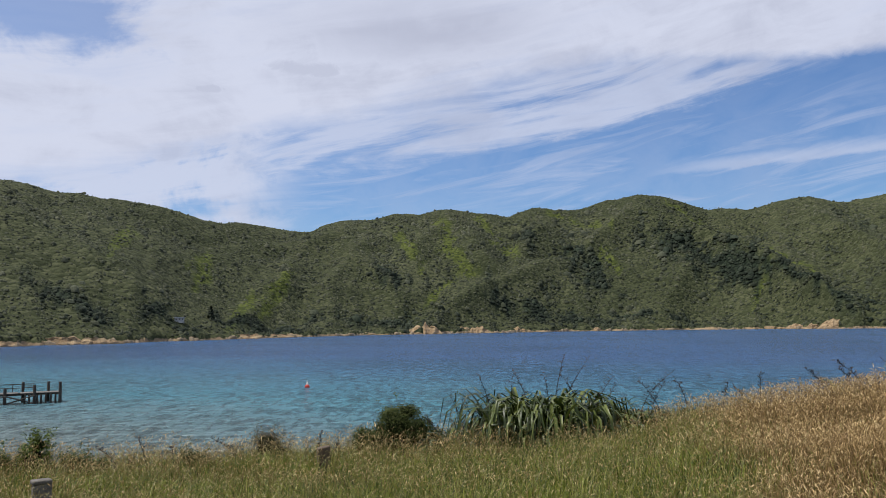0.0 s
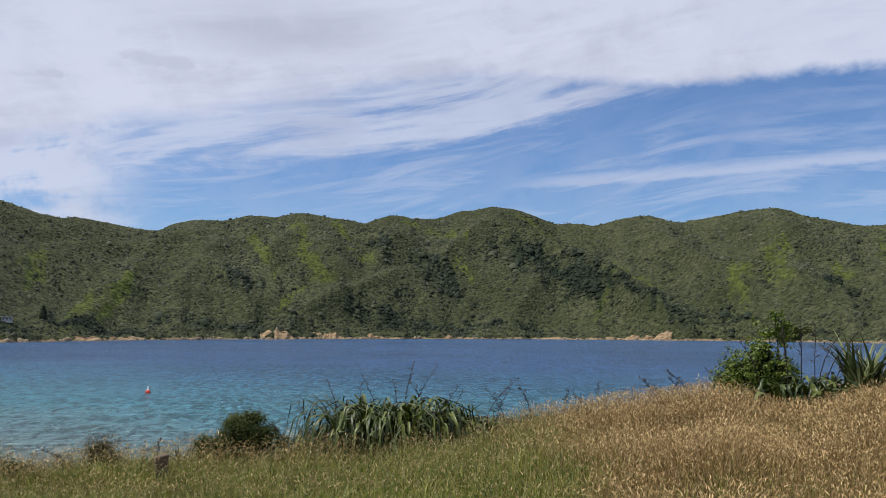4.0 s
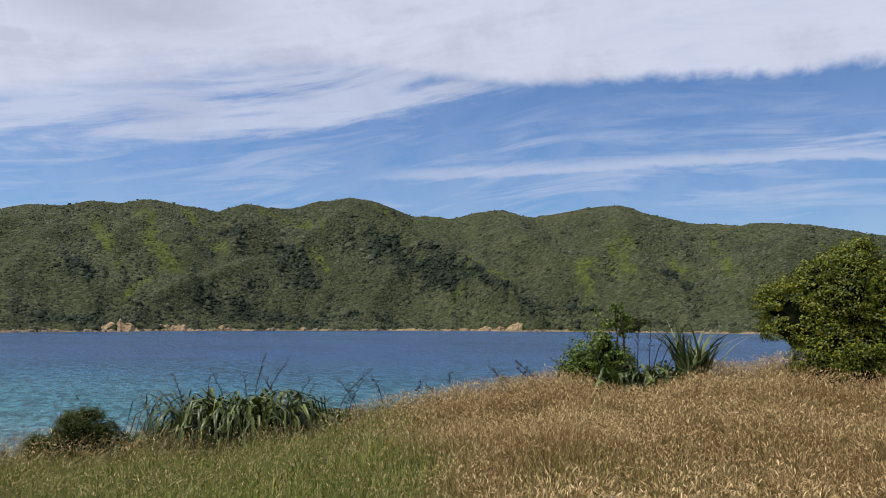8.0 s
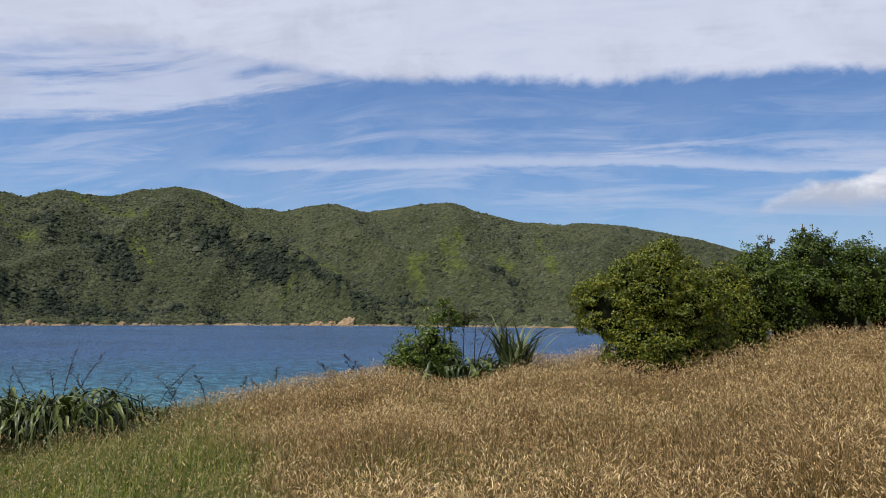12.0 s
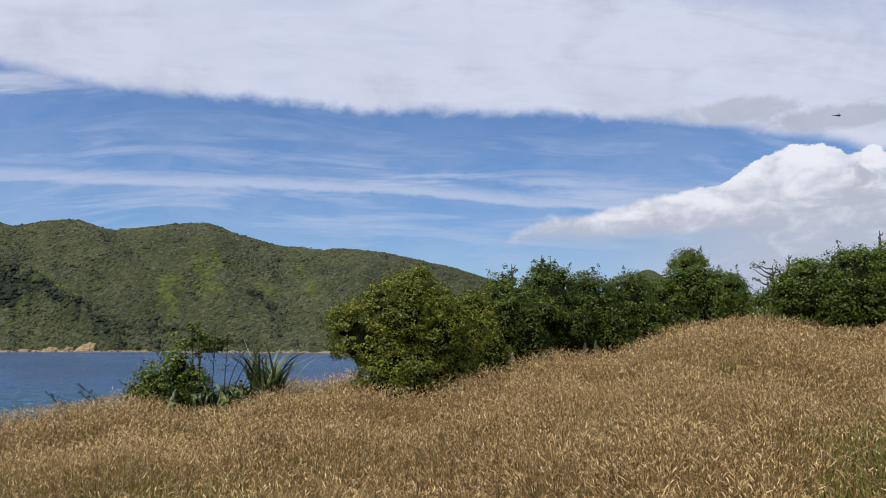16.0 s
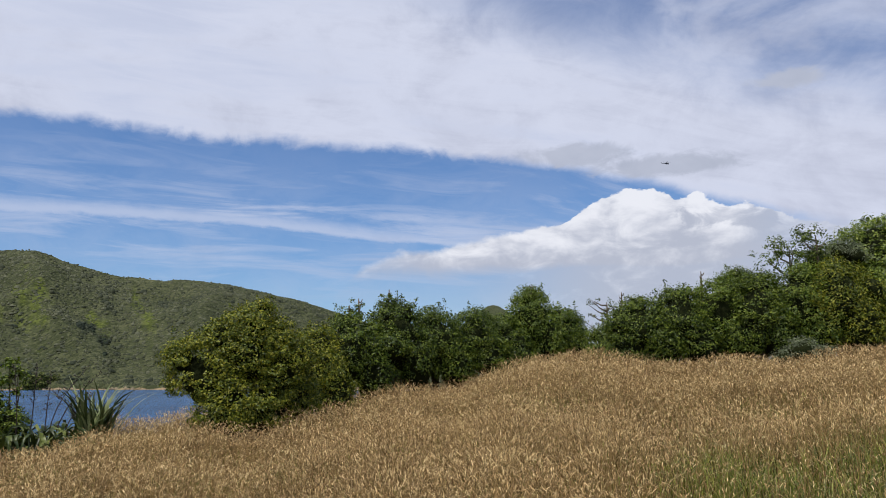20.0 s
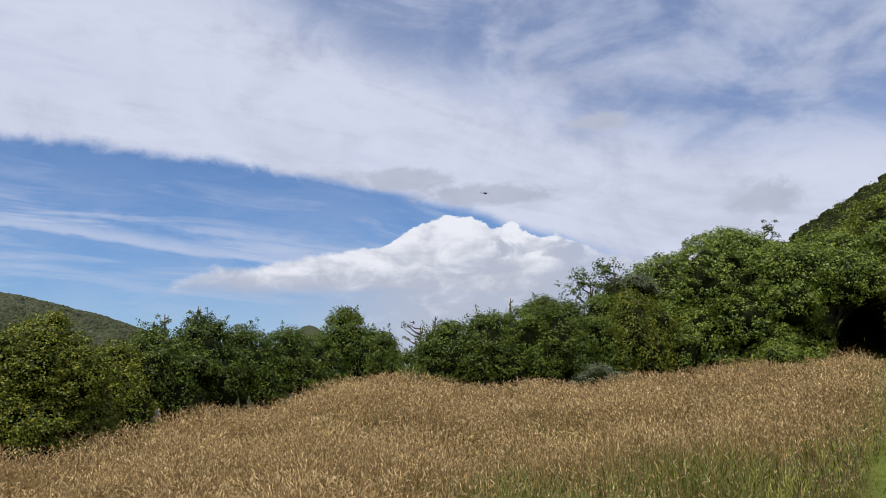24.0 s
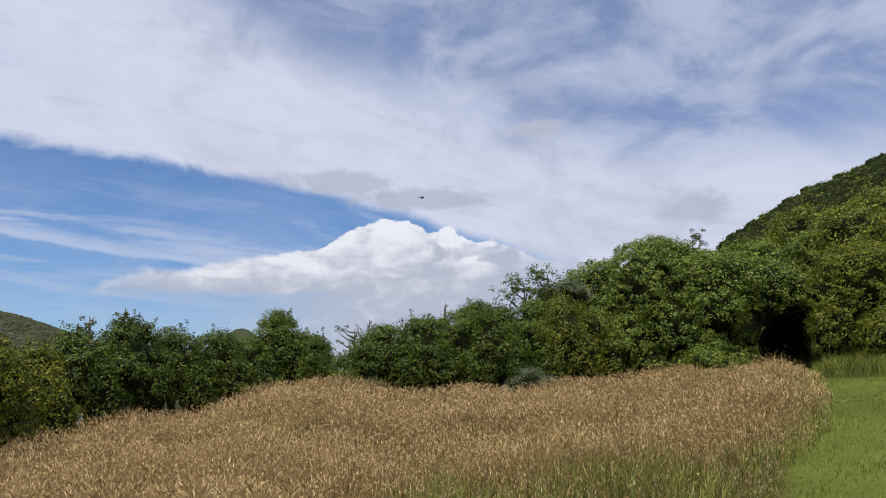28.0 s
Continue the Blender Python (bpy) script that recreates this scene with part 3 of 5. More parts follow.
# spurs: bearing and rise at the top, bearing and rise at the foot, height in metres, width in degrees
SPURS = [(-31, 0.8, -17.6, 0.0, 20, 5.0), (-8, 0.9, -14, 0.08, 15, 2.6), (-5, 0.9, -8.5, 0.0, 16, 2.0), (-7, 0.85, -3, 0.1, 17, 1.9), (0.5, 0.9, 5.5, 0.2, 20, 2.0), (0, 0.9, -4, 0.0, 15, 1.9),
         (7, 0.95, 5.5, 0.35, 18, 1.4), (13.5, 0.95, 9.5, 0.45, 22, 1.8), (9.5, 0.55, -1.5, 0.0, 20, 3.2), (15.5, 0.75, 27.0, 0.0, 44, 2.2), (17, 0.6, 15, 0.0, 20, 1.7),
         (24, 0.95, 31.0, 0.1, 30, 2.0), (32, 0.85, 36, 0.0, 22, 2.4), (34, 0.8, 27.5, 0.05, 24, 1.8), (44, 0.95, 42, 0.0, 24, 2.2)]
DEPTH = 340.0


def smooth_noise(x, y, seed):
    """Value noise on arrays, -1 to 1."""
    xi, yi = np.floor(x).astype(np.int64), np.floor(y).astype(np.int64)
    fx, fy = x - xi, y - yi
    fx, fy = fx * fx * (3 - 2 * fx), fy * fy * (3 - 2 * fy)

    def h(i, j):
        v = np.sin(i * 127.1 + j * 311.7 + seed * 74.7) * 43758.5453
        return (v - np.floor(v)) * 2 - 1

    return (h(xi, yi) * (1 - fx) + h(xi + 1, yi) * fx) * (1 - fy) + (h(xi, yi + 1) * (1 - fx) + h(xi + 1, yi + 1) * fx) * fy


def shore_base(az):
    return sum(np.interp(az + o, *np.array(SHORE, float).T) for o in (-4, -2, 0, 2, 4)) / 5


def inlets(az):
    return 5 * np.sin(az * 0.9) + 3 * np.sin(az * 2.3 + 1) + 1.5 * np.sin(az * 5.1)


def shore_at(az):
    return shore_base(az) + inlets(az)


def far_hill(az, r):
    sh = shore_base(az)
    el = sum(np.interp(az + o, *np.array(CREST, float).T) for o in (-0.35, 0.0, 0.35)) / 3 + 0.05
    top = (sh + DEPTH) * np.tan(np.radians(el)) + EYE_Z - 1.5
    u = (r - sh - inlets(az) * np.clip(1 - 7 * (r - sh) / DEPTH, 0, 1)) / DEPTH
    uc = np.clip(u, 0, 1)
    z = top * (1.02 * uc + 0.20 * uc * uc - 0.22 * uc ** 3)
    valley = 0.0
    for a0, u0, a1, u1, h, w in SPURS:
        k = np.clip((u0 - uc) / (u0 - u1), -0.1, 1.1)
        mid = a0 + (a1 - a0) * k + 0.5 * np.sin(uc * 9 + a0)
        d = np.sqrt(((az - mid) / w) ** 2 + 0.02)
        valley = np.maximum(valley, h * 1.25 * np.exp(-d * 1.1) * np.clip(1.15 - np.abs(k - 0.5) * 1.1, 0, 1))
    s, t = az * 14.0, uc * DEPTH
    warp = 55 * smooth_noise(s / 130, t / 110, 3) + 18 * smooth_noise(s / 50, t / 45, 4)
    fold = 9 * smooth_noise((s + warp + t * 0.4) / 120, (t + warp) / 130, 1) + 4 * smooth_noise((s - warp) / 52, (t + warp) / 60, 2) + 1.4 * smooth_noise(s / 13, t / 13, 5)
    mask = np.clip(uc * 7, 0, 1) ** 0.7 * np.clip((1 - uc) * 4.5, 0.02, 1)
    z = z + (valley * 0.85 - 12 + fold * 0.8) * mask
    z = np.where(u > 1, top - (u - 1) * 260, z)
    lip = np.clip(u / 0.010, 0, 1) * (2.6 + 2.0 * smooth_noise(az * 1.3, az * 0, 7)) * (1 - uc)
    z = np.maximum(z, 0) + lip
    return np.where(u > 0, np.maximum(z, 0.6), -5.0)


# strips of bracken down the slopes: bearing and rise at the top, at the foot, half width in degrees
BRACKEN = [(-2.9, .74, -1.8, .45, .45), (-0.1, .86, 0.5, .6, .5), (0.5, .6, 1.9, .35, .6), (2.6, .92, 3.8, .75, .5), (3.8, .70, 5.0, .58, .8), (0.8, .32, -1.0, .2, .5), (-10.5, .46, -12.2, .2, .45),
           (8.0, .92, 11.0, .74, .7), (11.0, .56, 12.0, .42, .45), (18.2, .76, 21.4, .52, .8), (21.4, .52, 24.0, .36, .6), (29.4, .52, 30.0, .2, .6), (32.0, .66, 32.8, .34, .8), (36.0, .52, 36.5, .38, .6),
           (15.8, .93, 17.6, .78, .6), (22.0, .3, 21.0, .2, .5), (-21.0, .7, -22.0, .4, .6), (-16.0, .62, -16.6, .42, .6), (38.5, .8, 39.5, .5, .4), (-13.0, .30, -14.2, .12, .8)]
# stands of taller, darker trees, given the same way; the first two strips paint a cloud's shadow
FOREST_AND_CLOUD_SHADE = [(15.8, .60, 20.8, .30, 2.4), (20.8, .30, 25.6, .10, 1.0), (8.8, .58, 11.4, .28, 1.1), (4.0, .22, 9.5, .06, 2.2), (-4.6, .46, -3.0, .30, 0.9), (-7.5, .16, -2.6, .05, 1.6), (-19.8, .12, -17.2, .03, 1.0),
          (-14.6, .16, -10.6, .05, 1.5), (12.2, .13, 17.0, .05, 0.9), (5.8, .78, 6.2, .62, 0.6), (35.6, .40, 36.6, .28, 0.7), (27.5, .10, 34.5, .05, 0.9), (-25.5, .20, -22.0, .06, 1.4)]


def strips_at(strips, az, u):
    f = 0.0
    wob = 0.55 * smooth_noise(az * 2.2, u * 14, 21) + 0.35 * smooth_noise(az * 5.0, u * 34, 22)
    for a0, u0, a1, u1, w in strips:
        k = np.clip((u0 - u) / (u0 - u1), -0.15, 1.15)
        d = np.abs(az - a0 - (a1 - a0) * k) / w + 3.5 * np.maximum(np.abs(k - 0.5) - 0.4, 0) + 9.0 * np.maximum(np.abs(u - u0 - (u1 - u0) * k) - 0.02, 0)
        f = np.maximum(f, np.clip((1.25 + wob * 1.6 - d) * 1.1, 0, 1))
    return f


def bracken_at(az, u):
    return strips_at(BRACKEN, az, u)


def hollow_at(az, r):
    """How much lower the slope lies than the slopes beside it."""
    return sum(far_hill(az + o, r) for o in (-1.3, -0.7, 0.7, 1.3)) / 4 - far_hill(az, r)


def hill_sheet(name, az0, az1, step):
    av = np.arange(az0, az1, step)
    uu = np.concatenate([[-0.004, 0.0005, 0.004, 0.01], np.linspace(0.02, 1.0, 90), [1.06, 1.2, 1.5]])
    A = np.repeat(av[:, None], len(uu), 1)
    Rr = shore_at(av)[:, None] + uu[None] * DEPTH
    Z = far_hill(A, Rr)
    V = np.stack([np.sin(np.radians(A)) * Rr, np.cos(np.radians(A)) * Rr, Z], -1).reshape(-1, 3)
    na, nr = A.shape
    i, j = np.meshgrid(np.arange(na - 1), np.arange(nr - 1), indexing="ij")
    q = np.stack([i * nr + j, i * nr + j + 1, (i + 1) * nr + j + 1, (i + 1) * nr + j], -1).reshape(-1, 4)
    me = np_mesh(name, V, q, hill_earth, True)
    me.attributes.new("bracken", "FLOAT", "POINT").data.foreach_set("value", bracken_at(A, np.broadcast_to(uu, A.shape)).ravel().astype(np.float32))
    me.attributes.new("stands_and_shade", "FLOAT", "POINT").data.foreach_set("value", strips_at(FOREST_AND_CLOUD_SHADE, A, np.broadcast_to(uu, A.shape)).ravel().astype(np.float32))
    return me


hillside = tagged(new("hillside", hill_sheet("hillside", -60, 75, 0.2)),
                  "long steep range of hills across the bay", "hill", kind="structure")


# low-poly bush shapes, one island each
def bush_cloud(pos, size, rng, tall=0.75):
    k = 5
    ring = np.arange(k) * 2 * math.pi / k
    base = np.stack([np.cos(ring), np.sin(ring), np.full(k, -0.45)], -1)
    mid = np.stack([np.cos(ring + 0.6) * 0.78, np.sin(ring + 0.6) * 0.78, np.full(k, 0.55)], -1)
    tmpl = np.concatenate([base, mid, [[0, 0, 0.95]]])
    f = []
    for i in range(k):
        j = (i + 1) % k
        f += [(i, j, k + i), (j, k + j, k + i), (k + i, k + j, 2 * k)]
    f = np.array(f)
    n = len(pos)
    V = tmpl[None] * (1 + rng.uniform(-0.32, 0.32, (n, len(tmpl), 1)))
    V = V * (size * np.array([[1, 1, tall]]))[:, None, :] * (1 + rng.uniform(-0.2, 0.2, (n, 1, 3)))
    t = rng.uniform(0, 6.28, n)
    c, s = np.cos(t)[:, None], np.sin(t)[:, None]
    V = np.stack([V[..., 0] * c - V[..., 1] * s, V[..., 0] * s + V[..., 1] * c, V[..., 2]], -1) + pos[:, None]
    F = f[None] + (np.arange(n) * len(tmpl))[:, None, None]
    return V.reshape(-1, 3), F.reshape(-1, 3)


rng = np.random.default_rng(5)
N = 47000
a = rng.uniform(-33, 56, N)
u = rng.uniform(0.006, 1.01, N)
r = shore_at(a) + u * DEPTH
woods_and_shade = strips_at(FOREST_AND_CLOUD_SHADE, a, u)
open_ground = 0.55 * smooth_noise(a * 1.3, u * 9.0, 31) + 0.45 * smooth_noise(a * 3.6, u * 25.0, 32)
keep = (bracken_at(a, u) < rng.uniform(0.1, 1.5, N)) & ((open_ground < rng.uniform(0.05, 0.9, N)) | (woods_and_shade > 0.3))
a, u, r, woods_and_shade = a[keep], u[keep], r[keep], woods_and_shade[keep]
N = len(a)
z = far_hill(a, r)
groves = np.clip(1.2 * smooth_noise(a * 1.9, u * 13.0, 33) + 0.6 * smooth_noise(a * 5.0, u * 31.0, 34) - 0.15, 0, 1)
damp_and_shade = np.clip(0.05 + hollow_at(a, r) / 11 + 0.25 * smooth_noise(a * 0.45, u * 4.5, 9) + 0.40 * (u < 0.14), 0, 1)
# the cloud-shadow strips enter here and turn the bush dark
damp_and_shade = np.clip(np.maximum(damp_and_shade * 0.85 + 0.25 * groves, 1.15 * woods_and_shade), 0, 1)
size = np.exp(rng.normal(-0.08, 0.34, N)) * (1 + 0.45 * damp_and_shade + 0.65 * groves + 0.35 * woods_and_shade) * (1 + 0.8 * (rng.random(N) > 0.97))
size = (size * np.clip(r / 950, 0.55, 1.2) * np.interp(u, [0, 0.9, 0.97, 1.1], [1, 1, 0.62, 0.62]))[:, None]
pos = np.stack([np.sin(np.radians(a)) * r, np.cos(np.radians(a)) * r, z + size[:, 0] * (0.02 + 0.25 * damp_and_shade)], -1)
V, F = bush_cloud(pos, size, rng)
me = np_mesh("bush_cover", V, F, hill_leaf, True)
me.attributes.new("species_and_shade", "FLOAT", "POINT").data.foreach_set("value", np.repeat(np.clip(damp_and_shade + rng.uniform(-0.25, 0.25, N), 0, 1), 11).astype(np.float32))
tagged(new("bush_cover", me), "grey-green native bush covering the far hills", "bush", kind="stuff")

# ---- plants ----
def leaf_mesh(name, pos, nrm, size, mat, rng, slim=0.5, droop=0.25):
    """Many single leaves: each a folded diamond on its twig's end."""
    n = len(pos)
    nrm = nrm + rng.normal(0, 0.45, (n, 3))
    nrm /= np.linalg.norm(nrm, axis=1, keepdims=True)
    d = np.cross(nrm, rng.normal(0, 1, (n, 3)))
    d /= np.linalg.norm(d, axis=1, keepdims=True) + 1e-9
    d = d + nrm * 0.35 + np.array([0, 0, -droop])
    d /= np.linalg.norm(d, axis=1, keepdims=True)
    s = np.cross(d, nrm)
    s /= np.linalg.norm(s, axis=1, keepdims=True) + 1e-9
    ln = (size * rng.uniform(0.65, 1.35, n))[:, None]
    lift = np.cross(s, d)
    V = np.stack([pos - d * ln * 0.5, pos + s * ln * slim * 0.5 + lift * ln * 0.10, pos + d * ln * 0.5, pos - s * ln * slim * 0.5 + lift * ln * 0.10], 1)
    F = np.array([[0, 1, 2], [0, 2, 3]])[None] + (np.arange(n) * 4)[:, None, None]
    return np_mesh(name, V.reshape(-1, 3), F.reshape(-1, 3), mat)


def on_sphere(n, rng, low=-0.35):
    v = rng.normal(0, 1, (n * 5 + 60, 3))
    v /= np.linalg.norm(v, axis=1, keepdims=True)
    return v[v[:, 2] > low][:n]


def crown_points(blobs, clumps, clump_r, per, rng, low=-0.35):
    """Leaves gathered in clumps over the outside of a few rounded masses."""
    B = np.array(blobs, float)
    area = (B[:, 3] * B[:, 4] + B[:, 4] * B[:, 5] + B[:, 3] * B[:, 5])
    which = rng.choice(len(B), clumps * 5, p=area / area.sum())
    v = on_sphere(clumps * 5, rng, low)
    c = B[which, :3] + v * B[which, 3:6] * rng.uniform(0.86, 1.04, (len(v), 1))
    keep = c[:, 2] > 0
    for b in B:
        keep &= np.linalg.norm((c - b[:3]) / b[3:6], axis=1) > 0.80
    c, v, which = c[keep][:clumps], v[keep][:clumps], which[keep][:clumps]
    nv = v / B[which, 3:6]
    nv /= np.linalg.norm(nv, axis=1, keepdims=True)
    w = on_sphere(len(c) * per, rng, -2)
    rr = clump_r * rng.uniform(0.55, 1.3, len(c))
    pos = np.repeat(c, per, 0) + w * np.repeat(rr, per)[:, None] * rng.uniform(0.55, 1.08, (len(w), 1)) * np.array([1.15, 1.15, 0.8])
    nrm = w * 0.8 + np.repeat(nv, per, 0) * 0.7 + np.array([0, 0, 0.35])
    return pos, nrm


def lump(bm, c, r, rng):
    made = bmesh.ops.create_icosphere(bm, subdivisions=2, radius=1.0)["verts"]
    for v in made:
        k = 1 + 0.14 * noise.noise(v.co * 2.0 + Vector(c))
        v.co = Vector((v.co.x * r[0] * k + c[0], v.co.y * r[1] * k + c[1], v.co.z * r[2] * k + c[2]))


def turned(blobs, az):
    """Masses given as (across, away, up, three half-widths), turned to face the meadow."""
    a = radians(az)
    rx, ry = Vector((math.cos(a), -math.sin(a))), Vector((math.sin(a), math.cos(a)))
    return [(*(rx * b[0] + ry * b[1]), *b[2:]) for b in blobs]


def leafy(name, label, category, az, dist, blobs, mat, leaf=0.09, clumps=200, clump_r=0.24, per=30, seed=1, trunk=0.06, group="", core=0.7, slim=0.62, low=-0.35, sprigs=0):
    rng = np.random.default_rng(seed)
    rnd = random.Random(seed)
    base = spot(az, dist, -0.03)
    ob = thing(name, base, label, category, group)
    B = turned(blobs, az)
    bm = bmesh.new()
    tube(bm, [(0, 0, -0.1), (rnd.uniform(-.06, .06), 0.03, 0.3), (0.04, rnd.uniform(-.06, .06), max(0.5, B[0][2] * 0.8))], [trunk * 1.5, trunk * 1.1, trunk * 0.8], 7)
    bole = part("trunk", bm, bark, ob)
    for b in B:
        bm = bmesh.new()
        m = Vector(b[:3])
        mid = m * 0.5 + Vector((rnd.uniform(-.15, .15), rnd.uniform(-.15, .15), 0.1))
        tube(bm, [(0.02, 0, 0.15), mid, m, m + Vector((rnd.uniform(-.3, .3) * b[3], rnd.uniform(-.3, .3) * b[4], b[5] * 0.7))], [trunk * 0.8, trunk * 0.6, trunk * 0.4, trunk * 0.12], 5)
        part("limb", bm, bark, bole)
    # solid dark lumps block the view through and paint the gaps between leaves as shade
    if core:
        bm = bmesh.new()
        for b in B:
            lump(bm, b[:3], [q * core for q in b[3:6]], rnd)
        part("shade_core", bm, thicket_shade, ob, "near-black core that paints the shade among the inner twigs")
    pos, nrm = crown_points(B, int(clumps * 1.15), clump_r, int(per * 1.0), rng, low)
    leaf *= 0.80
    if sprigs:
        # single shoots standing out of the top
        top = np.array(B)
        w = rng.choice(len(top), sprigs)
        v = on_sphere(sprigs, rng, 0.35)
        root = top[w, :3] + v[:sprigs] * top[w, 3:6]
        k = 26
        t = np.tile(np.linspace(0, 1, k), sprigs)[:, None]
        grow = np.repeat(v * rng.uniform(0.12, 0.3, (sprigs, 1)) + np.array([0, 0, 0.12]), k, 0)
        sp = np.repeat(root, k, 0) + grow * t + rng.normal(0, 0.075, (sprigs * k, 3)) * (1.25 - t)
        pos, nrm = np.concatenate([pos, sp]), np.concatenate([nrm, rng.normal(0, 1, sp.shape) + np.array([0, 0, 0.6])])
    keep = pos[:, 2] > 0.02
    child("crown", leaf_mesh("crown", pos[keep], nrm[keep], leaf, mat, rng, slim), ob)
    return ob


def strap_leaves(name, count, length, width, spread, rng, mat, arch=1.0, z0=0.0, area=(0.3, 0.3)):
    """A tuft of long strap leaves that rise and bend over."""
    seg = 8
    az = rng.uniform(0, 2 * math.pi, count)
    lean = np.abs(rng.normal(0.25, 0.35, count)) * spread + 0.05
    ln = length * (0.25 + 0.85 * rng.random(count) ** 0.8)
    root = np.stack([rng.normal(0, area[0], count), rng.normal(0, area[1], count), np.full(count, z0)], -1)
    out = np.stack([np.cos(az), np.sin(az), np.zeros(count)], -1)
    out = out + root * np.array([0.9, 0.9, 0])
    out /= np.linalg.norm(out, axis=1, keepdims=True)
    side = np.stack([-out[:, 1], out[:, 0], np.zeros(count)], -1)
    P, ang, q = [], lean.copy(), root.copy()
    sway = rng.normal(0, 0.5, (count, 3))
    veer = side * rng.normal(0, 0.32, (count, 1))
    bend = rng.uniform(0.6, 1.3, count) * arch
    for i in range(seg + 1):
        w = width * (0.7 + 0.6 * math.sin(math.pi * min(i / seg + 0.12, 1))) * (1 - (i / seg) ** 3 * 0.92)
        tw = (side + sway * (i / seg)) * (w * rng.uniform(0.8, 1.15, count) / 2)[:, None]
        fold = out * (w * 0.25)
        P += [q - tw + fold, q, q + tw + fold]
        step = (ln / seg)[:, None]
        q = q + (veer * (i / seg) + out * np.sin(ang)[:, None] + np.array([0, 0, 1]) * np.cos(ang)[:, None]) * step
        ang = np.minimum(ang + bend * (0.10, 0.16, 0.35, 0.65, 0.95, 1.0, 0.85, 0.6, 0.3)[i], 2.95)
    V = np.stack(P, 1)
    f = []
    for i in range(seg):
        for k in (0, 1):
            b = i * 3 + k
            f.append((b, b + 1, b + 4, b + 3))
    F = np.array(f)[None] + (np.arange(count) * 3 * (seg + 1))[:, None, None]
    return np_mesh(name, V.reshape(-1, 3), F.reshape(-1, 4), mat)


def flower_stalk(parent, root, tip, bend, rnd, pods=14):
    """A bare dark stalk with short side branches and seed pods near its tip."""
    bm = bmesh.new()
    root, tip = Vector(root), Vector(tip)
    pts = []
    for i in range(7):
        t = i / 6
        pts.append(root.lerp(tip, t) + Vector((bend[0], bend[1], 0.25 * abs(bend[0]))) * math.sin(math.pi * t) * 0.6)
    tube(bm, pts, [0.015 - 0.0016 * i for i in range(7)], 5)
    for k in range(pods):
        t = 0.52 + 0.48 * (k + rnd.random()) / pods
        i = min(int(t * 6), 5)
        q = pts[i].lerp(pts[i + 1], t * 6 - i)
        d = Vector((rnd.uniform(-1, 1), rnd.uniform(-1, 1), rnd.uniform(0.2, 1.0))).normalized() * rnd.uniform(0.04, 0.10)
        tube(bm, [q, q + d * 0.6, q + d, q + d * 1.5], [0.005, 0.006, 0.013, 0.004], 4)
    return part("flower_stalk", bm, stalk_dark, parent)


def flax(label, az, dist, leaves, length, width, spread, seed, stalks=(), mat=None, area=(0.3, 0.3), arch=1.0, sink=0.0):
    rng = np.random.default_rng(seed)
    rnd = random.Random(seed)
    ob = thing("flax_bush", spot(az, dist, -0.04 - sink), label, "flax", "flax along the bank")
    child("leaves", strap_leaves("leaves", leaves, length, width, spread, rng, mat or flax_leaf, arch, 0.0, area), ob)
    a = radians(az)
    for across, tx, tz in stalks:
        rx = Vector((math.cos(a), -math.sin(a), 0))
        root = rx * across + Vector((0, 0, 0.2))
        tip = rx * (across + tx * 1.25) + Vector((0, 0, tz * (0.82 if tz > 1.6 else 0.95)))
        flower_stalk(ob, root, tip, rx * (tx * -0.5) + Vector((0, rnd.uniform(-.1, .1), 0)), rnd)
    return ob


# the flax along the bank
big_flax = "large flax bush with arching glossy strap leaves on the bank"
for az, dist, n, ln, sp, seed, stalks, area in (
        (2.0, 22.5, 260, 1.1, 0.95, 21, ((-0.2, -0.35, 1.95), (0.2, -0.4, 1.5)), (0.4, 0.35)),
        (4.3, 22.0, 420, 1.6, 0.8, 22, ((-0.3, -0.35, 2.6), (0.1, 0.05, 2.5)), (0.5, 0.4)),
        (7.1, 22.0, 600, 2.9, 0.72, 23, ((-0.35, -0.45, 2.5), (0.15, 0.25, 2.95), (0.3, 0.65, 2.85), (0.1, -0.15, 2.4)), (0.55, 0.45)),
        (9.4, 22.3, 430, 1.6, 0.8, 24, ((0.1, -0.45, 2.1), (0.2, 0.5, 2.1)), (0.5, 0.4)),
        (11.5, 22.6, 340, 1.5, 0.9, 25, ((-0.3, 0.3, 1.8),), (0.5, 0.4)),
        (13.4, 22.8, 320, 1.4, 0.95, 26, ((-0.1, 0.75, 2.1), (0.55, -0.5, 1.8), (0.2, 0.3, 1.7)), (0.45, 0.4))):
    flax(big_flax, az, dist, int(n * 2.6), ln * 1.12, 0.052, sp * 1.0, seed, stalks, area=(area[0] * 1.1, area[1] * 1.1), arch=1.9)
flax("low flax clump half hidden in the grass", -0.3, 22.2, 170, 1.3, 0.06, 1.0, 27, ((0.1, -0.4, 1.2),))
flax("small pale flax tuft in the grass", -8.8, 22.5, 120, 1.1, 0.05, 0.9, 28, ((0.1, 0.05, 1.05), (0.5, 0.1, 0.75)), mat=flax_upright)
flax("small flax tuft with bent dark stalks", -14.2, 23.0, 24, 0.45, 0.04, 1.0, 29, ((0.1, -0.55, 1.0), (0.2, -0.3, 0.8)), mat=flax_upright)
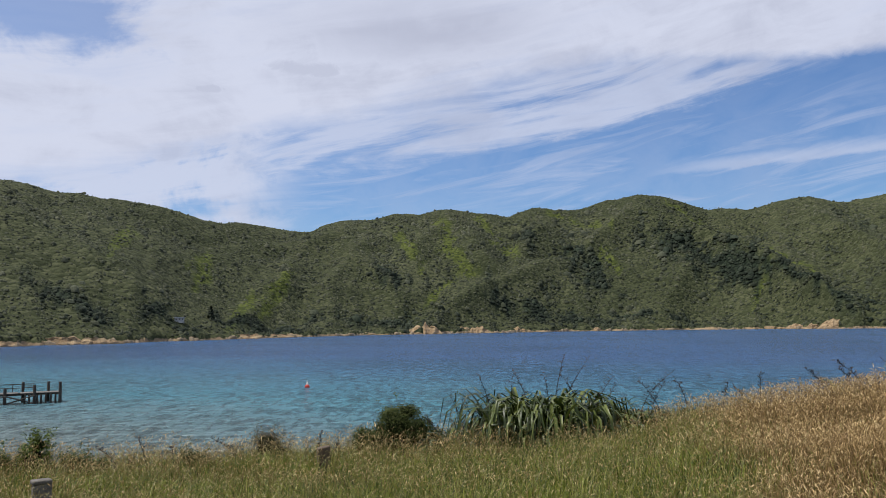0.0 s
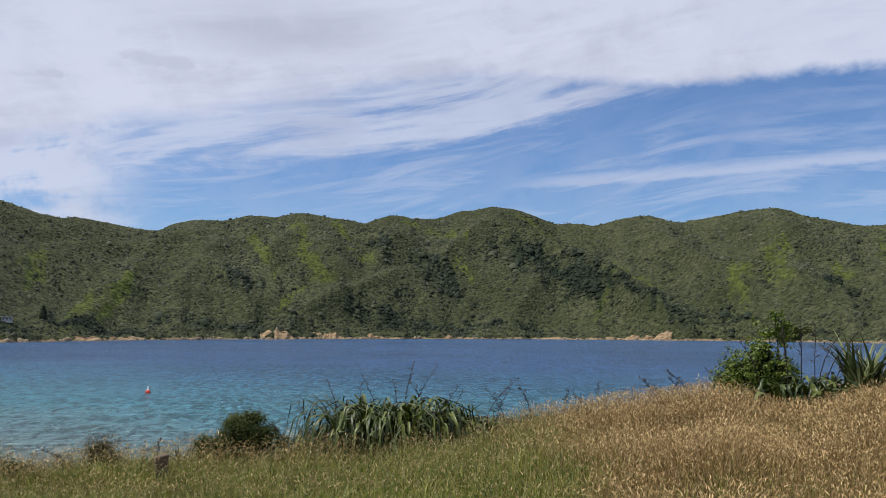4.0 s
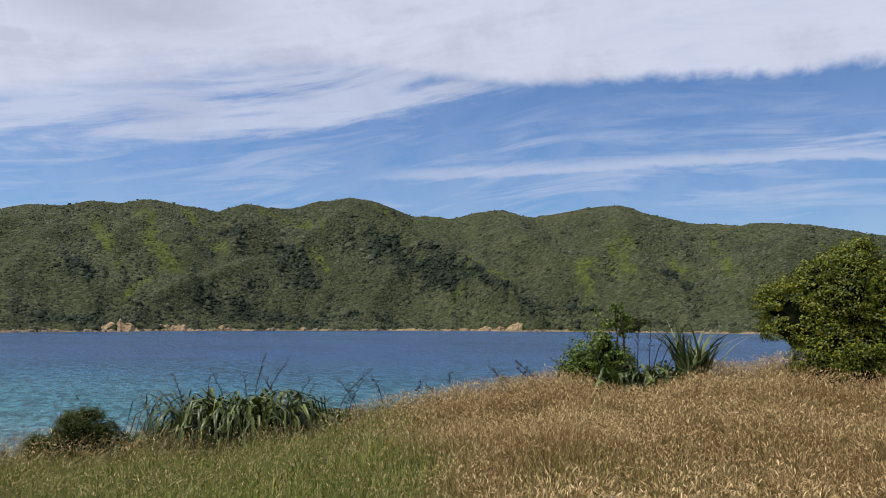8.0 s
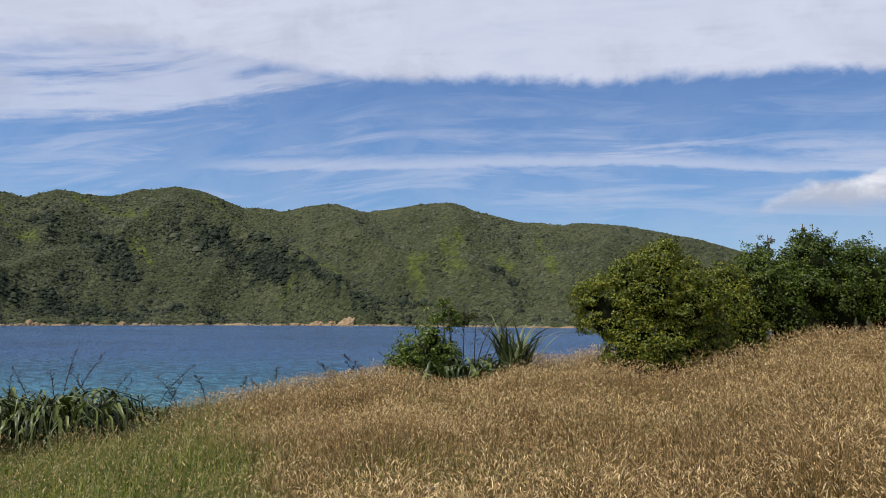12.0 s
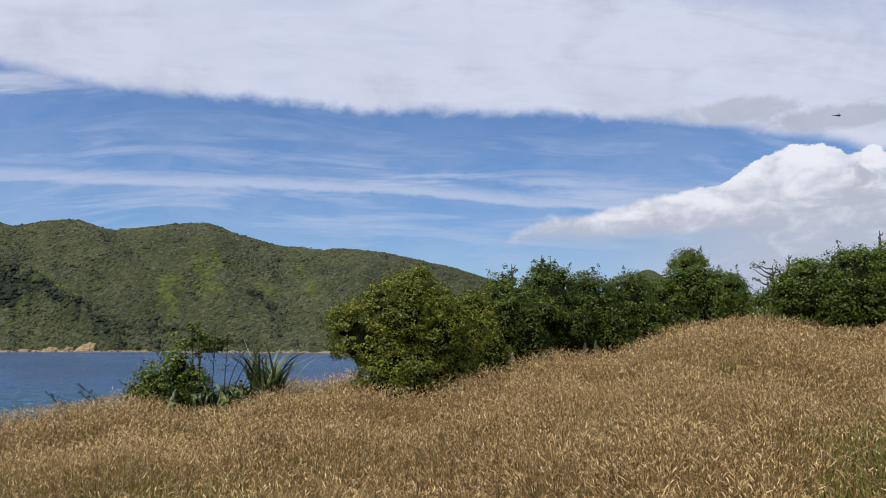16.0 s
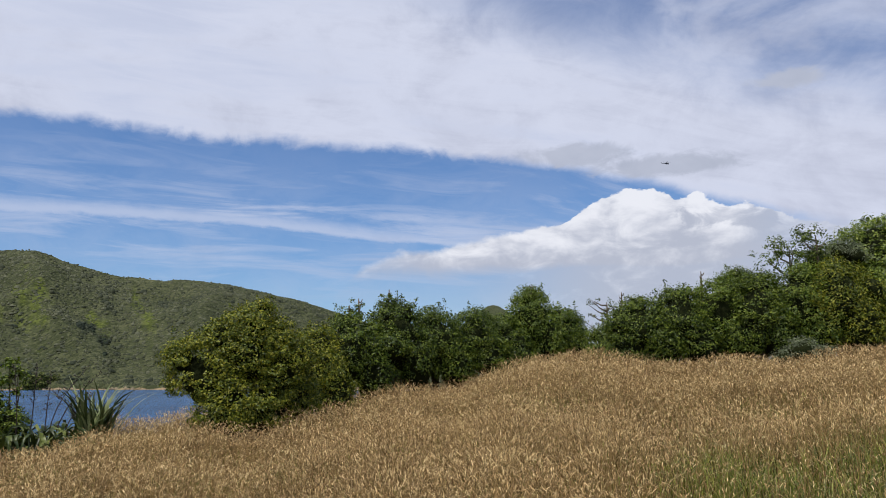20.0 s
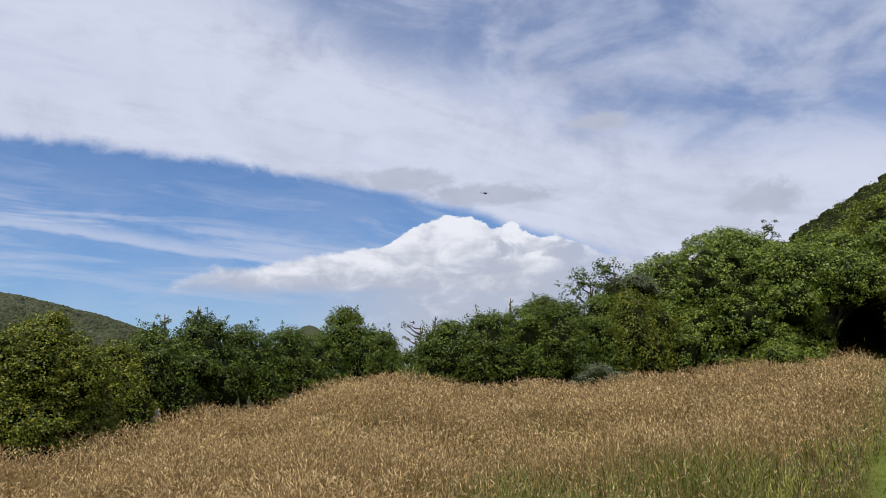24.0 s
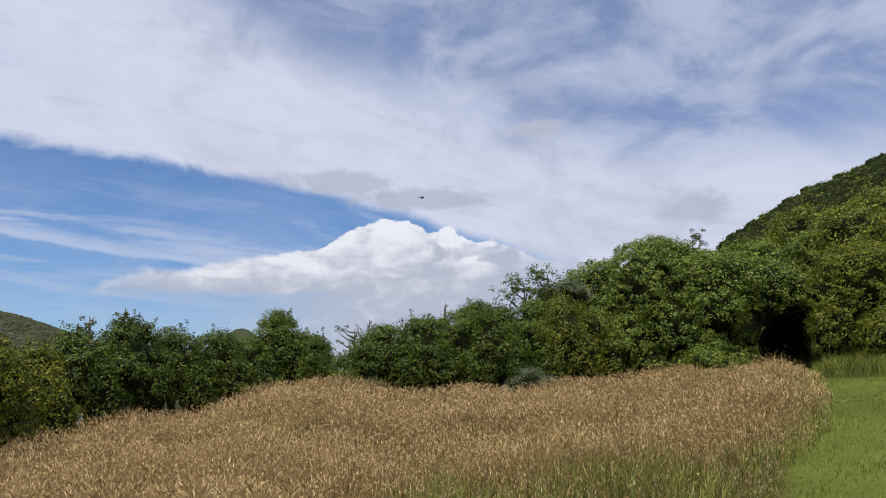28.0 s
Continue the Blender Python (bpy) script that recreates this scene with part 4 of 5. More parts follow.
for az, dist, st, seed in ((-21.8, 22.5, ((0.2, -0.45, 0.95), (0.4, 0.1, 0.55)), 30), (-19.8, 22.5, ((0.1, -0.2, 1.15),), 31), (-17.9, 22.5, ((0, -0.05, 0.95),), 32),
                           (19.6, 22.3, ((-0.4, 0.12, 0.95), (0.2, -0.25, 0.85)), 33), (20.9, 22.2, ((0.0, 0.0, 1.15),), 34),
                           (24.9, 22.3, ((0.0, -0.4, 1.0), (0.1, -0.2, 0.7)), 35), (26.6, 22.3, ((0.1, -0.5, 1.05), (0.0, -0.35, 0.85)), 36), (16.4, 23.0, ((0.0, -0.25, 1.3),), 37)):
    flax("small flax tuft with bare flower stalks", az, dist, 34, 0.9, 0.04, 0.6, seed, st)
flax("tall flax with upright blue-green blades in dry grass", 37.2, 20.0, 130, 1.75, 0.066, 0.48, 38, ((-0.1, -0.6, 1.45), (0.1, 0.35, 1.15)), mat=flax_upright, area=(0.16, 0.15), arch=0.22)
flax("dark flax under a green shrub", 33.9, 19.9, 330, 1.7, 0.062, 0.9, 39, ((-0.35, -0.1, 2.5), (-0.1, 0.05, 2.55), (0.2, 0.05, 2.3), (0.25, 0.6, 2.5), (0.35, 0.75, 2.35), (0.5, 0.5, 1.55), (-0.9, -0.35, 1.9)), area=(0.45, 0.35), arch=1.6)
flax("dark flax under a green shrub", 31.6, 20.9, 140, 0.95, 0.045, 0.9, 40, ((-0.7, -0.5, 0.95),), area=(0.3, 0.3))

# shrubs on the bank
leafy("shrub", "dense dark olive shrub beside the flax", "shrub", -2.9, 22.6, [(-0.1, 0, 0.92, 0.52, 0.5, 0.5), (0.42, 0, 0.78, 0.40, 0.45, 0.5), (-0.55, 0, 0.55, 0.42, 0.4, 0.5), (0.15, 0, 1.32, 0.30, 0.25, 0.22), (-0.32, 0, 1.18, 0.24, 0.25, 0.24), (0.85, 0, 0.45, 0.3, 0.3, 0.4), (-1.08, 0.1, 0.5, 0.24, 0.3, 0.42), (0.1, -0.1, 0.3, 0.75, 0.5, 0.36)],
      leaf_dark, 0.075, 420, 0.13, 30, 50, 0.04, slim=0.35, sprigs=9)
leafy("shrub", "small brownish shrub in the grass", "shrub", -12.0, 22.8, [(0, 0, 0.6, 0.38, 0.35, 0.4), (0.3, 0, 0.4, 0.3, 0.3, 0.3)], leaf_rust, 0.06, 110, 0.12, 22, 51, 0.03, slim=0.35, sprigs=20)
leafy("shrub", "small green shrub at the bank's edge", "shrub", -26.2, 22.5, [(0, 0, 0.55, 0.35, 0.35, 0.5), (0.12, 0, 0.95, 0.18, 0.18, 0.2)], leaf_deep, 0.07, 90, 0.13, 22, 52, 0.03, sprigs=14)
leafy("shrub", "small green shrub at the bank's edge", "shrub", -28.4, 22.5, [(0, 0, 0.5, 0.36, 0.35, 0.34)], leaf_deep, 0.07, 60, 0.13, 22, 53, 0.03, sprigs=10)
leafy("shrub", "low green shrub at the bank's edge", "shrub", -23.9, 22.7, [(0, 0, 0.45, 0.4, 0.35, 0.3), (0.55, 0, 0.35, 0.3, 0.3, 0.25)], leaf_dark, 0.06, 70, 0.12, 22, 54, 0.03, sprigs=12)
leafy("shrub", "low green shrub at the bank's edge", "shrub", -16.8, 22.9, [(0, 0, 0.42, 0.4, 0.3, 0.24)], leaf_dark, 0.06, 50, 0.12, 20, 55, 0.03, sprigs=8)
leafy("shrub", "bright green leafy shrub in the dry grass", "shrub", 30.7, 20.6, [(0, 0, 0.85, 0.6, 0.55, 0.52), (0.28, 0, 1.3, 0.26, 0.28, 0.3), (-0.45, 0, 0.65, 0.4, 0.4, 0.38), (0.6, 0.1, 0.8, 0.4, 0.4, 0.42), (0, 0, 0.4, 0.7, 0.5, 0.4)],
      leaf_bright, 0.08, 200, 0.17, 24, 56, 0.04, sprigs=14)
leafy("sapling", "thin sapling with a leafy top", "tree", 32.3, 20.8, [(-0.14, 0, 1.75, 0.18, 0.15, 0.13), (0.16, 0, 1.9, 0.15, 0.15, 0.12), (-0.02, 0, 2.12, 0.12, 0.12, 0.11), (0.2, 0, 1.5, 0.11, 0.11, 0.08), (-0.24, 0, 1.42, 0.1, 0.1, 0.08)], leaf_bright, 0.095, 44, 0.09, 13, 57, 0.025, core=0, sprigs=4)

# the trees and the hedge of bush
leafy("tree", "broad olive-green tree with yellowing leaves in dry grass", "tree", 46.2, 18.4,
      [(-0.72, 0, 1.65, 0.72, 0.8, 0.95), (0.1, 0.1, 2.1, 0.78, 0.8, 1.05), (0.72, 0.2, 1.85, 0.72, 0.8, 0.95), (0.30, 0.1, 2.85, 0.42, 0.4, 0.42), (-0.2, -0.2, 0.95, 0.72, 0.7, 0.85), (0.5, 0.0, 0.95, 0.78, 0.7, 0.85),
       (-0.35, 0, 2.5, 0.45, 0.45, 0.42), (0.75, 0.2, 2.55, 0.42, 0.42, 0.4), (-1.2, 0, 2.05, 0.36, 0.4, 0.42), (0.46, 0.1, 3.12, 0.26, 0.22, 0.22), (1.3, 0.1, 2.1, 0.35, 0.4, 0.4), (1.2, 0.3, 1.2, 0.5, 0.5, 0.6)],
      leaf_olive, 0.066, 900, 0.16, 44, 60, 0.08, sprigs=22, core=0.6)
hedge = [  # bearing, distance, half-width, height, leaves
    (50.6, 22.4, 1.1, 3.0, leaf_olive), (53.4, 24.6, 1.2, 3.15, leaf_deep), (56.4, 25.5, 1.15, 3.2, leaf_deep), (59.1, 26.3, 1.15, 3.0, leaf_deep),
    (61.6, 27.0, 1.05, 2.7, leaf_deep), (63.7, 27.6, 0.95, 2.3, leaf_deep), (65.7, 28.4, 1.0, 3.0, leaf_bright), (68.0, 28.6, 0.75, 2.0, leaf_deep)]
for i, (az, d, w, h, mat) in enumerate(hedge):
    q = random.Random(70 + i)
    blobs = [(0, 0, h * 0.58, w * 0.92, w * 0.8, h * 0.40), (-w * 0.55, -0.2, h * 0.36, w * 0.62, w * 0.6, h * 0.34), (w * 0.55, -0.15, h * 0.38, w * 0.62, w * 0.6, h * 0.34),
             (q.uniform(-.3, .3), 0.1, h * 0.84, w * 0.42, w * 0.4, h * 0.17), (q.uniform(-1, 1) * w, 0.1, h * q.uniform(0.6, 0.86), w * 0.36, w * 0.4, h * 0.14), (q.uniform(-1, 1) * w, -0.3, h * q.uniform(0.4, 0.7), w * 0.4, w * 0.4, h * 0.16)]
    leafy("tree", "dense dark-green coastal tree in a hedge of bush", "tree", az, d, blobs, mat, 0.082, 300, 0.20, 38, 70 + i, 0.07, "hedge of bush", sprigs=16)
mass = [(71.6, 27.2, 0.85, 1.6, leaf_deep, 0.0), (73.4, 26.8, 1.1, 2.5, leaf_deep, 0), (75.7, 27.0, 1.1, 3.0, leaf_deep, 0), (78.1, 27.6, 1.15, 3.1, leaf_bright, 0), (80.6, 27.6, 1.15, 3.2, leaf_deep, 0),
        (83.0, 27.8, 1.1, 3.3, leaf_bright, 0), (85.3, 28.0, 1.1, 3.4, leaf_olive, 0), (79.5, 30.0, 1.2, 3.5, leaf_deep, 0), (84.5, 30.2, 1.3, 4.1, leaf_deep, 0), (87.4, 29.4, 1.1, 3.0, leaf_dome, 0)]
for i, (az, d, w, h, mat, _) in enumerate(mass):
    q = random.Random(90 + i)
    blobs = [(0, 0, h * 0.58, w * 0.95, w * 0.8, h * 0.40), (-w * 0.5, -0.25, h * 0.33, w * 0.65, w * 0.6, h * 0.33), (w * 0.5, -0.2, h * 0.35, w * 0.65, w * 0.6, h * 0.34),
             (q.uniform(-.4, .4), 0.1, h * 0.82, w * 0.5, w * 0.45, h * 0.18), (q.uniform(-1, 1) * w, 0.1, h * q.uniform(0.6, 0.84), w * 0.4, w * 0.4, h * 0.15), (q.uniform(-1, 1) * w, -0.4, h * q.uniform(0.35, 0.65), w * 0.45, w * 0.4, h * 0.18)]
    leafy("tree", "dense green coastal tree at the edge of the bush", "tree", az, d, blobs, mat, 0.082, 300, 0.21, 38, 90 + i, 0.07, "edge of the bush", sprigs=10)
leafy("shrub", "low grey-green shrub before the bush", "shrub", 83.0, 26.0, [(0, 0, 0.75, 0.65, 0.45, 0.42), (0.55, 0, 0.62, 0.45, 0.4, 0.35), (-0.5, 0, 0.55, 0.4, 0.35, 0.32), (0, 0, 0.3, 0.7, 0.4, 0.3)], leaf_grey, 0.08, 130, 0.15, 22, 110, 0.03, slim=0.25)
leafy("shrub", "low grey-green shrub before the bush", "shrub", 65.2, 27.4, [(0, 0, 0.3, 0.6, 0.4, 0.32), (-0.6, 0, 0.22, 0.4, 0.4, 0.25)], leaf_grey, 0.08, 90, 0.15, 20, 111, 0.03, slim=0.25)
leafy("shrub", "low green shrub before the bush", "shrub", 73.2, 26.8, [(0, 0, 0.35, 0.55, 0.45, 0.38), (0.6, 0, 0.3, 0.45, 0.4, 0.32)], leaf_dark, 0.08, 120, 0.16, 22, 112, 0.03)
leafy("shrub", "silvery grey shrub against the domed tree", "shrub", 85.6, 28.9, [(0, 0, 3.6, 0.62, 0.45, 0.42), (0.4, 0, 3.45, 0.4, 0.4, 0.35), (0, 0, 1.9, 0.3, 0.3, 1.3)], leaf_grey, 0.08, 110, 0.16, 24, 113, 0.04, slim=0.25)


def open_tree(label, az, dist, h, seed, spread, foliage, mat, start=0.35, leaf=0.11, tufts=30, per=34):
    """A sparse tree: bare forking branches with flat pads of leaves at their ends."""
    rng, rnd = np.random.default_rng(seed), random.Random(seed)
    ob = thing("tree", spot(az, dist), label, "tree")
    bm = bmesh.new()
    lean = Vector((rnd.uniform(-.2, .2), rnd.uniform(-.2, .2), 0))
    stem = [Vector((0, 0, -0.1)), lean * 0.4 + Vector((0, 0, h * 0.35)), lean + Vector((0, 0, h * 0.7)), lean * 1.2 + Vector((0, 0, h * 0.95))]
    tube(bm, stem, [0.09, 0.07, 0.045, 0.015], 7)
    bole = part("trunk", bm, bark, ob)
    ends = []
    for k in range(9):
        t = start + (1 - start) * k / 9
        i = min(int(t * 3), 2)
        q = stem[i].lerp(stem[i + 1], t * 3 - i)
        a = rnd.uniform(0, 6.28)
        ln = spread * rnd.uniform(0.6, 1.1) * (1.15 - t * 0.5)
        e = q + Vector((math.cos(a) * ln, math.sin(a) * ln, ln * rnd.uniform(0.25, 0.8)))
        bm = bmesh.new()
        tube(bm, [q, q.lerp(e, 0.5) + Vector((0, 0, -0.06)), e], [0.035, 0.022, 0.008], 5)
        part("limb", bm, bark, bole)
        ends += [e, q.lerp(e, 0.72) + Vector((rnd.uniform(-.2, .2), rnd.uniform(-.2, .2), 0.1))]
    ends.append(stem[-1])
    c = np.array([ends[i % len(ends)] for i in range(tufts)]) + rng.normal(0, foliage * 0.9, (tufts, 3)) * np.array([1, 1, 0.8])
    w = on_sphere(tufts * per, rng, -2)
    pos = np.repeat(c, per, 0) + w * foliage * rng.uniform(0.3, 1, (len(w), 1)) * np.array([1.1, 1.1, 0.75])
    child("crown", leaf_mesh("crown", pos, w + np.array([0, 0, 0.9]), leaf, mat, rng, 0.45), ob)
    return ob


open_tree("sparse tree with open branches above the bush", 82.3, 29.0, 4.05, 120, 1.05, 0.17, leaf_bright, 0.3, 0.085, 100, 26)
open_tree("sparse tree with open branches above the bush", 84.3, 29.4, 4.5, 121, 0.7, 0.2, leaf_deep, 0.5, 0.09, 60, 32)
open_tree("thin half-bare tree above the bush", 70.9, 29.5, 2.5, 122, 0.75, 0.11, leaf_dark, 0.45, 0.07, 14, 22)
open_tree("thin half-bare tree above the bush", 71.6, 29.5, 2.9, 123, 0.18, 0.10, leaf_dark, 0.6, 0.07, 8, 22)
open_tree("thin half-bare tree above the bush", 77.0, 29.5, 3.7, 124, 0.16, 0.10, leaf_dark, 0.6, 0.07, 8, 22)
for az, h, seed in ((53.2, 3.5, 126), (54.2, 3.55, 127), (55.4, 3.75, 128), (66.0, 3.2, 129)):
    open_tree("slender leafy shoot above the hedge of bush", az, 25.4 if az < 60 else 28.2, h, seed, 0.22, 0.11, leaf_deep, 0.62, 0.085, 16, 22)
open_tree("dark wispy tree behind the domed tree", 93.7, 35.0, 5.6, 125, 0.75, 0.14, leaf_dark, 0.7, 0.09, 22, 26)

# the great domed tree with its low dark way in at one side
leafy("domed_tree", "great dome-shaped tree of dense glossy leaves", "tree", 91.2, 31.0,
      [(0.0, 0.6, 3.1, 2.6, 2.0, 2.2), (-2.0, 0.2, 2.7, 1.9, 1.6, 1.8), (1.6, 0.4, 3.0, 1.8, 1.7, 1.75), (2.7, 0.5, 3.5, 1.4, 1.4, 1.2), (0.6, -0.8, 1.9, 1.5, 1.1, 1.2), (2.1, -0.6, 2.4, 1.2, 1.0, 0.85),
       (-0.9, -0.9, 1.4, 1.3, 1.0, 1.1), (1.5, -0.8, 1.0, 1.2, 0.9, 0.9), (-2.9, 0, 1.6, 1.0, 1.0, 1.3), (3.6, 0.4, 3.3, 1.2, 1.3, 1.1), (0.5, 0.5, 4.05, 1.8, 1.5, 1.2), (2.55, 0.5, 1.3, 0.85, 1.0, 1.25),
       (4.6, 0.6, 3.2, 1.0, 1.2, 0.9), (-0.2, -1.1, 0.6, 1.1, 0.7, 0.7), (1.1, -1.2, 0.5, 1.0, 0.6, 0.6), (2.6, -0.5, 0.6, 0.7, 0.6, 0.7)],
      leaf_dome, 0.100, 2250, 0.20, 36, 130, 0.16, core=0.8, low=-0.75)
# the low way in at its side, hollowed through the twigs; its near-black walls deepen the shade by colour
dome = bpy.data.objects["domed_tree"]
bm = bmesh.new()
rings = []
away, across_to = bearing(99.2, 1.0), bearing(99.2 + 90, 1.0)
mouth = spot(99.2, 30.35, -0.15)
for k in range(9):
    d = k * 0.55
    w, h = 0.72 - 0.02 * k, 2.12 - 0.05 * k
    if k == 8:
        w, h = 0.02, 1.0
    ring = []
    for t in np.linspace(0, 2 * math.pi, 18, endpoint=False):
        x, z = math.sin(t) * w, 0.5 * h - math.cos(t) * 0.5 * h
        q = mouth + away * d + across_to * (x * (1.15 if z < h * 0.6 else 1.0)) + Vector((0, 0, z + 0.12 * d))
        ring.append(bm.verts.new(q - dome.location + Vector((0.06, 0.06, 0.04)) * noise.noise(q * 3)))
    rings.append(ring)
for p, q in zip(rings, rings[1:]):
    for k in range(18):
        bm.faces.new((p[k], q[k], q[(k + 1) % 18], p[(k + 1) % 18]))
part("hollow", bm, thicket_shade, dome, "dark hollow way into the tree")
leafy("shrub", "low rounded green shrub beneath the domed tree", "shrub", 94.4, 28.3, [(0, 0, 0.82, 0.98, 0.6, 0.52), (0.5, 0.1, 0.6, 0.6, 0.5, 0.45), (0, 0, 0.35, 0.95, 0.5, 0.4)], leaf_dome, 0.075, 210, 0.16, 26, 131, 0.04)
leafy("tree", "yellow-green tree beside the dark way into the bush", "tree", 103.6, 31.2,
      [(0.2, 0.3, 2.6, 1.35, 1.3, 1.5), (-0.45, -0.1, 1.3, 0.8, 0.8, 1.2), (-0.95, -0.1, 0.9, 0.75, 0.7, 1.0), (-0.9, 0.2, 2.3, 0.9, 0.8, 0.8), (0.8, -0.2, 0.9, 1.1, 0.9, 0.9), (1.6, 0.4, 1.7, 1.2, 1.2, 1.2), (-0.4, 0.4, 2.9, 0.9, 1.0, 0.8),
       (0.4, 0.4, 3.1, 1.1, 1.0, 0.8), (0.5, -0.6, 0.6, 1.1, 0.7, 0.7), (1.9, -0.3, 0.7, 1.1, 0.8, 0.9)],
      leaf_lime, 0.085, 900, 0.2, 34, 132, 0.09, low=-0.7)
leafy("tree", "dense bush closing the back of the dark way", "tree", 99.4, 37.0, [(0, 0, 1.4, 2.2, 1.2, 1.8), (-1, 0, 2.6, 1.6, 1.3, 1.3), (1.4, 0, 2.8, 1.6, 1.3, 1.4)], leaf_dome, 0.10, 300, 0.25, 30, 133, 0.09, core=0.85)
for i, (az, d, w, h, mat) in enumerate(((101.6, 35.4, 1.6, 4.2, leaf_dome), (103.6, 34.5, 1.7, 5.0, leaf_lime), (106.6, 33.5, 1.7, 4.6, leaf_olive), (108.8, 32.0, 1.5, 3.4, leaf_lime), (105.8, 38.0, 2.0, 5.0, leaf_lime),
                                       (97.5, 36.5, 1.8, 4.2, leaf_dome), (101.0, 40.0, 2.0, 4.8, leaf_lime))):
    blobs = [(0, 0, h * 0.7, w, w * 0.9, h * 0.3), (-w * 0.5, -0.2, h * 0.52, w * 0.7, w * 0.7, h * 0.26), (w * 0.5, -0.2, h * 0.55, w * 0.7, w * 0.7, h * 0.27)]
    leafy("tree", "yellow-green bush tree on the hillside", "tree", az, d, blobs, mat, 0.13, 380, 0.23, 28, 140 + i, 0.09, "hillside bush")

# the bush on the slope behind, joined: nobody could count it
rng = np.random.default_rng(8)
N = 2600
a = rng.uniform(86, 126, N)
r = 38 + 105 * rng.random(N) ** 0.8
c = np.stack([np.sin(np.radians(a)) * r, np.cos(np.radians(a)) * r, land(a, r)], -1)
size = rng.uniform(0.5, 1.25, (N, 1))
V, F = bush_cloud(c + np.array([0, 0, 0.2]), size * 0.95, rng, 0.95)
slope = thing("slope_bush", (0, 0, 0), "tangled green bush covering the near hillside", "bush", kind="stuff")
# near-black lumps again, painting the shade within the slope's bush
child("shade_core", np_mesh("shade_core", V, F, thicket_shade), slope)
per = 34
w = on_sphere(N * per, rng, -0.2)
c = np.repeat(c[:len(w) // per], per, 0)
w = w[:len(c)]
pos = c + w * np.repeat(size, per, 0)[:len(c)] * rng.uniform(0.75, 1.1, (len(c), 1)) + np.array([0, 0, 0.25])
half = rng.random(N).repeat(per)[:len(c)] < 0.45
child("crown", leaf_mesh("crown", pos[half], (w + np.array([0, 0, .4]))[half], 0.27, leaf_lime, rng, 0.65), slope)
child("crown", leaf_mesh("crown", pos[~half], (w + np.array([0, 0, .4]))[~half], 0.27, leaf_deep, rng, 0.65), slope)

# ---- across the bay ----
def outcrop(az, width, height, seed, mat, label):
    rnd = random.Random(seed)
    sh = float(shore_at(az))
    bm = bmesh.new()
    nx, nz = max(10, int(width / 1.6)), 7
    grid = []
    for k in range(nx + 1):
        e = 2 * k / nx - 1
        env = max(0.05, (1 - abs(e) ** (1.8 if width < 30 else 3.5))) * (0.75 + 0.55 * noise.noise(Vector((k * 0.45, seed, 0))))
        col = []
        for q in range(nz + 1):
            z = height * env * q / nz
            j = Vector((e * width * 0.5, z, seed * 1.7))
            out = 1.6 * noise.noise(j * 0.25) + 0.9 * noise.noise(j * 0.7)
            col.append(bm.verts.new((e * width * 0.5 + 0.7 * noise.noise(j * 0.5), 4.0 + z * 0.75 - env * 4.5 + out, z - (1.0 if q == 0 else 0) + 0.5 * noise.noise(j * 0.6 + Vector((9, 0, 0))))))
        col.append(bm.verts.new((e * width * 0.5, 12.0 + height * env * 0.9, height * env * 0.85)))
        grid.append(col)
    for p, q in zip(grid, grid[1:]):
        for z in range(nz + 1):
            bm.faces.new((p[z], q[z], q[z + 1], p[z + 1]))
    ob = thing("rock_outcrop", bearing(az, sh - 1.5, 0), label, "rock", "rocks on the far shore")
    ob.rotation_euler = (0, 0, radians(-az))
    part("rock_face", bm, mat, ob, smooth=False)


for i, (az, w, h) in enumerate(((-25.4, 46, 4.6), (-22.2, 12, 2.6), (-13.6, 22, 4), (-11.3, 18, 3.5), (-1.3, 22, 10), (2.0, 26, 7), (5.2, 14, 6), (10.5, 12, 4.5), (21.6, 20, 4), (23.2, 16, 6), (25.6, 24, 11), (24.4, 20, 6), (43.5, 22, 4), (-28.4, 18, 3.4))):
    outcrop(az, w * 1.4, h * 1.0, 200 + i, cliff_rock, "weathered orange rock face at the far waterline")
rng = np.random.default_rng(9)
N = 620
a = rng.uniform(-33, 52, N)
sh = shore_at(a)
r = sh + rng.uniform(-2.0, 4.0, N)
size = rng.uniform(0.5, 1.7, (N, 1)) * (0.6 + 0.8 * (np.sin(a * 1.7) > -0.2))[:, None]
V, F = bush_cloud(np.stack([np.sin(np.radians(a)) * r, np.cos(np.radians(a)) * r, size[:, 0] * 0.3], -1), size, rng, 0.8)
tagged(new("shore_boulders", np_mesh("shore_boulders", V, F, shore_rock)), "pale boulders along the far waterline", "rocks", kind="stuff")


def on_hill(az, u):
    sh = float(shore_at(az))
    r = sh + u * DEPTH
    return bearing(az, r, float(far_hill(np.array([az]), np.array([r]))[0]))


# the hut above the cove, and the lone dark conifer beside it
hut = thing("hut", on_hill(-17.75, 0.082) + Vector((0, 0, 0.6)), "small pale hut with a flat roof in the bush", "hut")
hut.rotation_euler = (0, 0, radians(17))
hut_wall = part("wall", box(bmesh.new(), (-2.8, -2.0, -1.5), (2.8, 2.0, 1.7), 0.03), shed_wall, hut, smooth=False)
part("roof", box(bmesh.new(), (-3.3, -2.7, 1.7), (3.3, 2.5, 2.1), 0.04), shed_roof, hut, smooth=False)
for x in (-1.7, 0.2, 1.8):
    win = part("window", box(bmesh.new(), (x - 0.4, -2.06, 0.5), (x + 0.4, -2.003, 1.2)), shed_dark, hut_wall, smooth=False)
conifer = thing("conifer", on_hill(-15.75, 0.145), "lone dark cone-shaped tree on the hillside", "tree")
bm = bmesh.new()
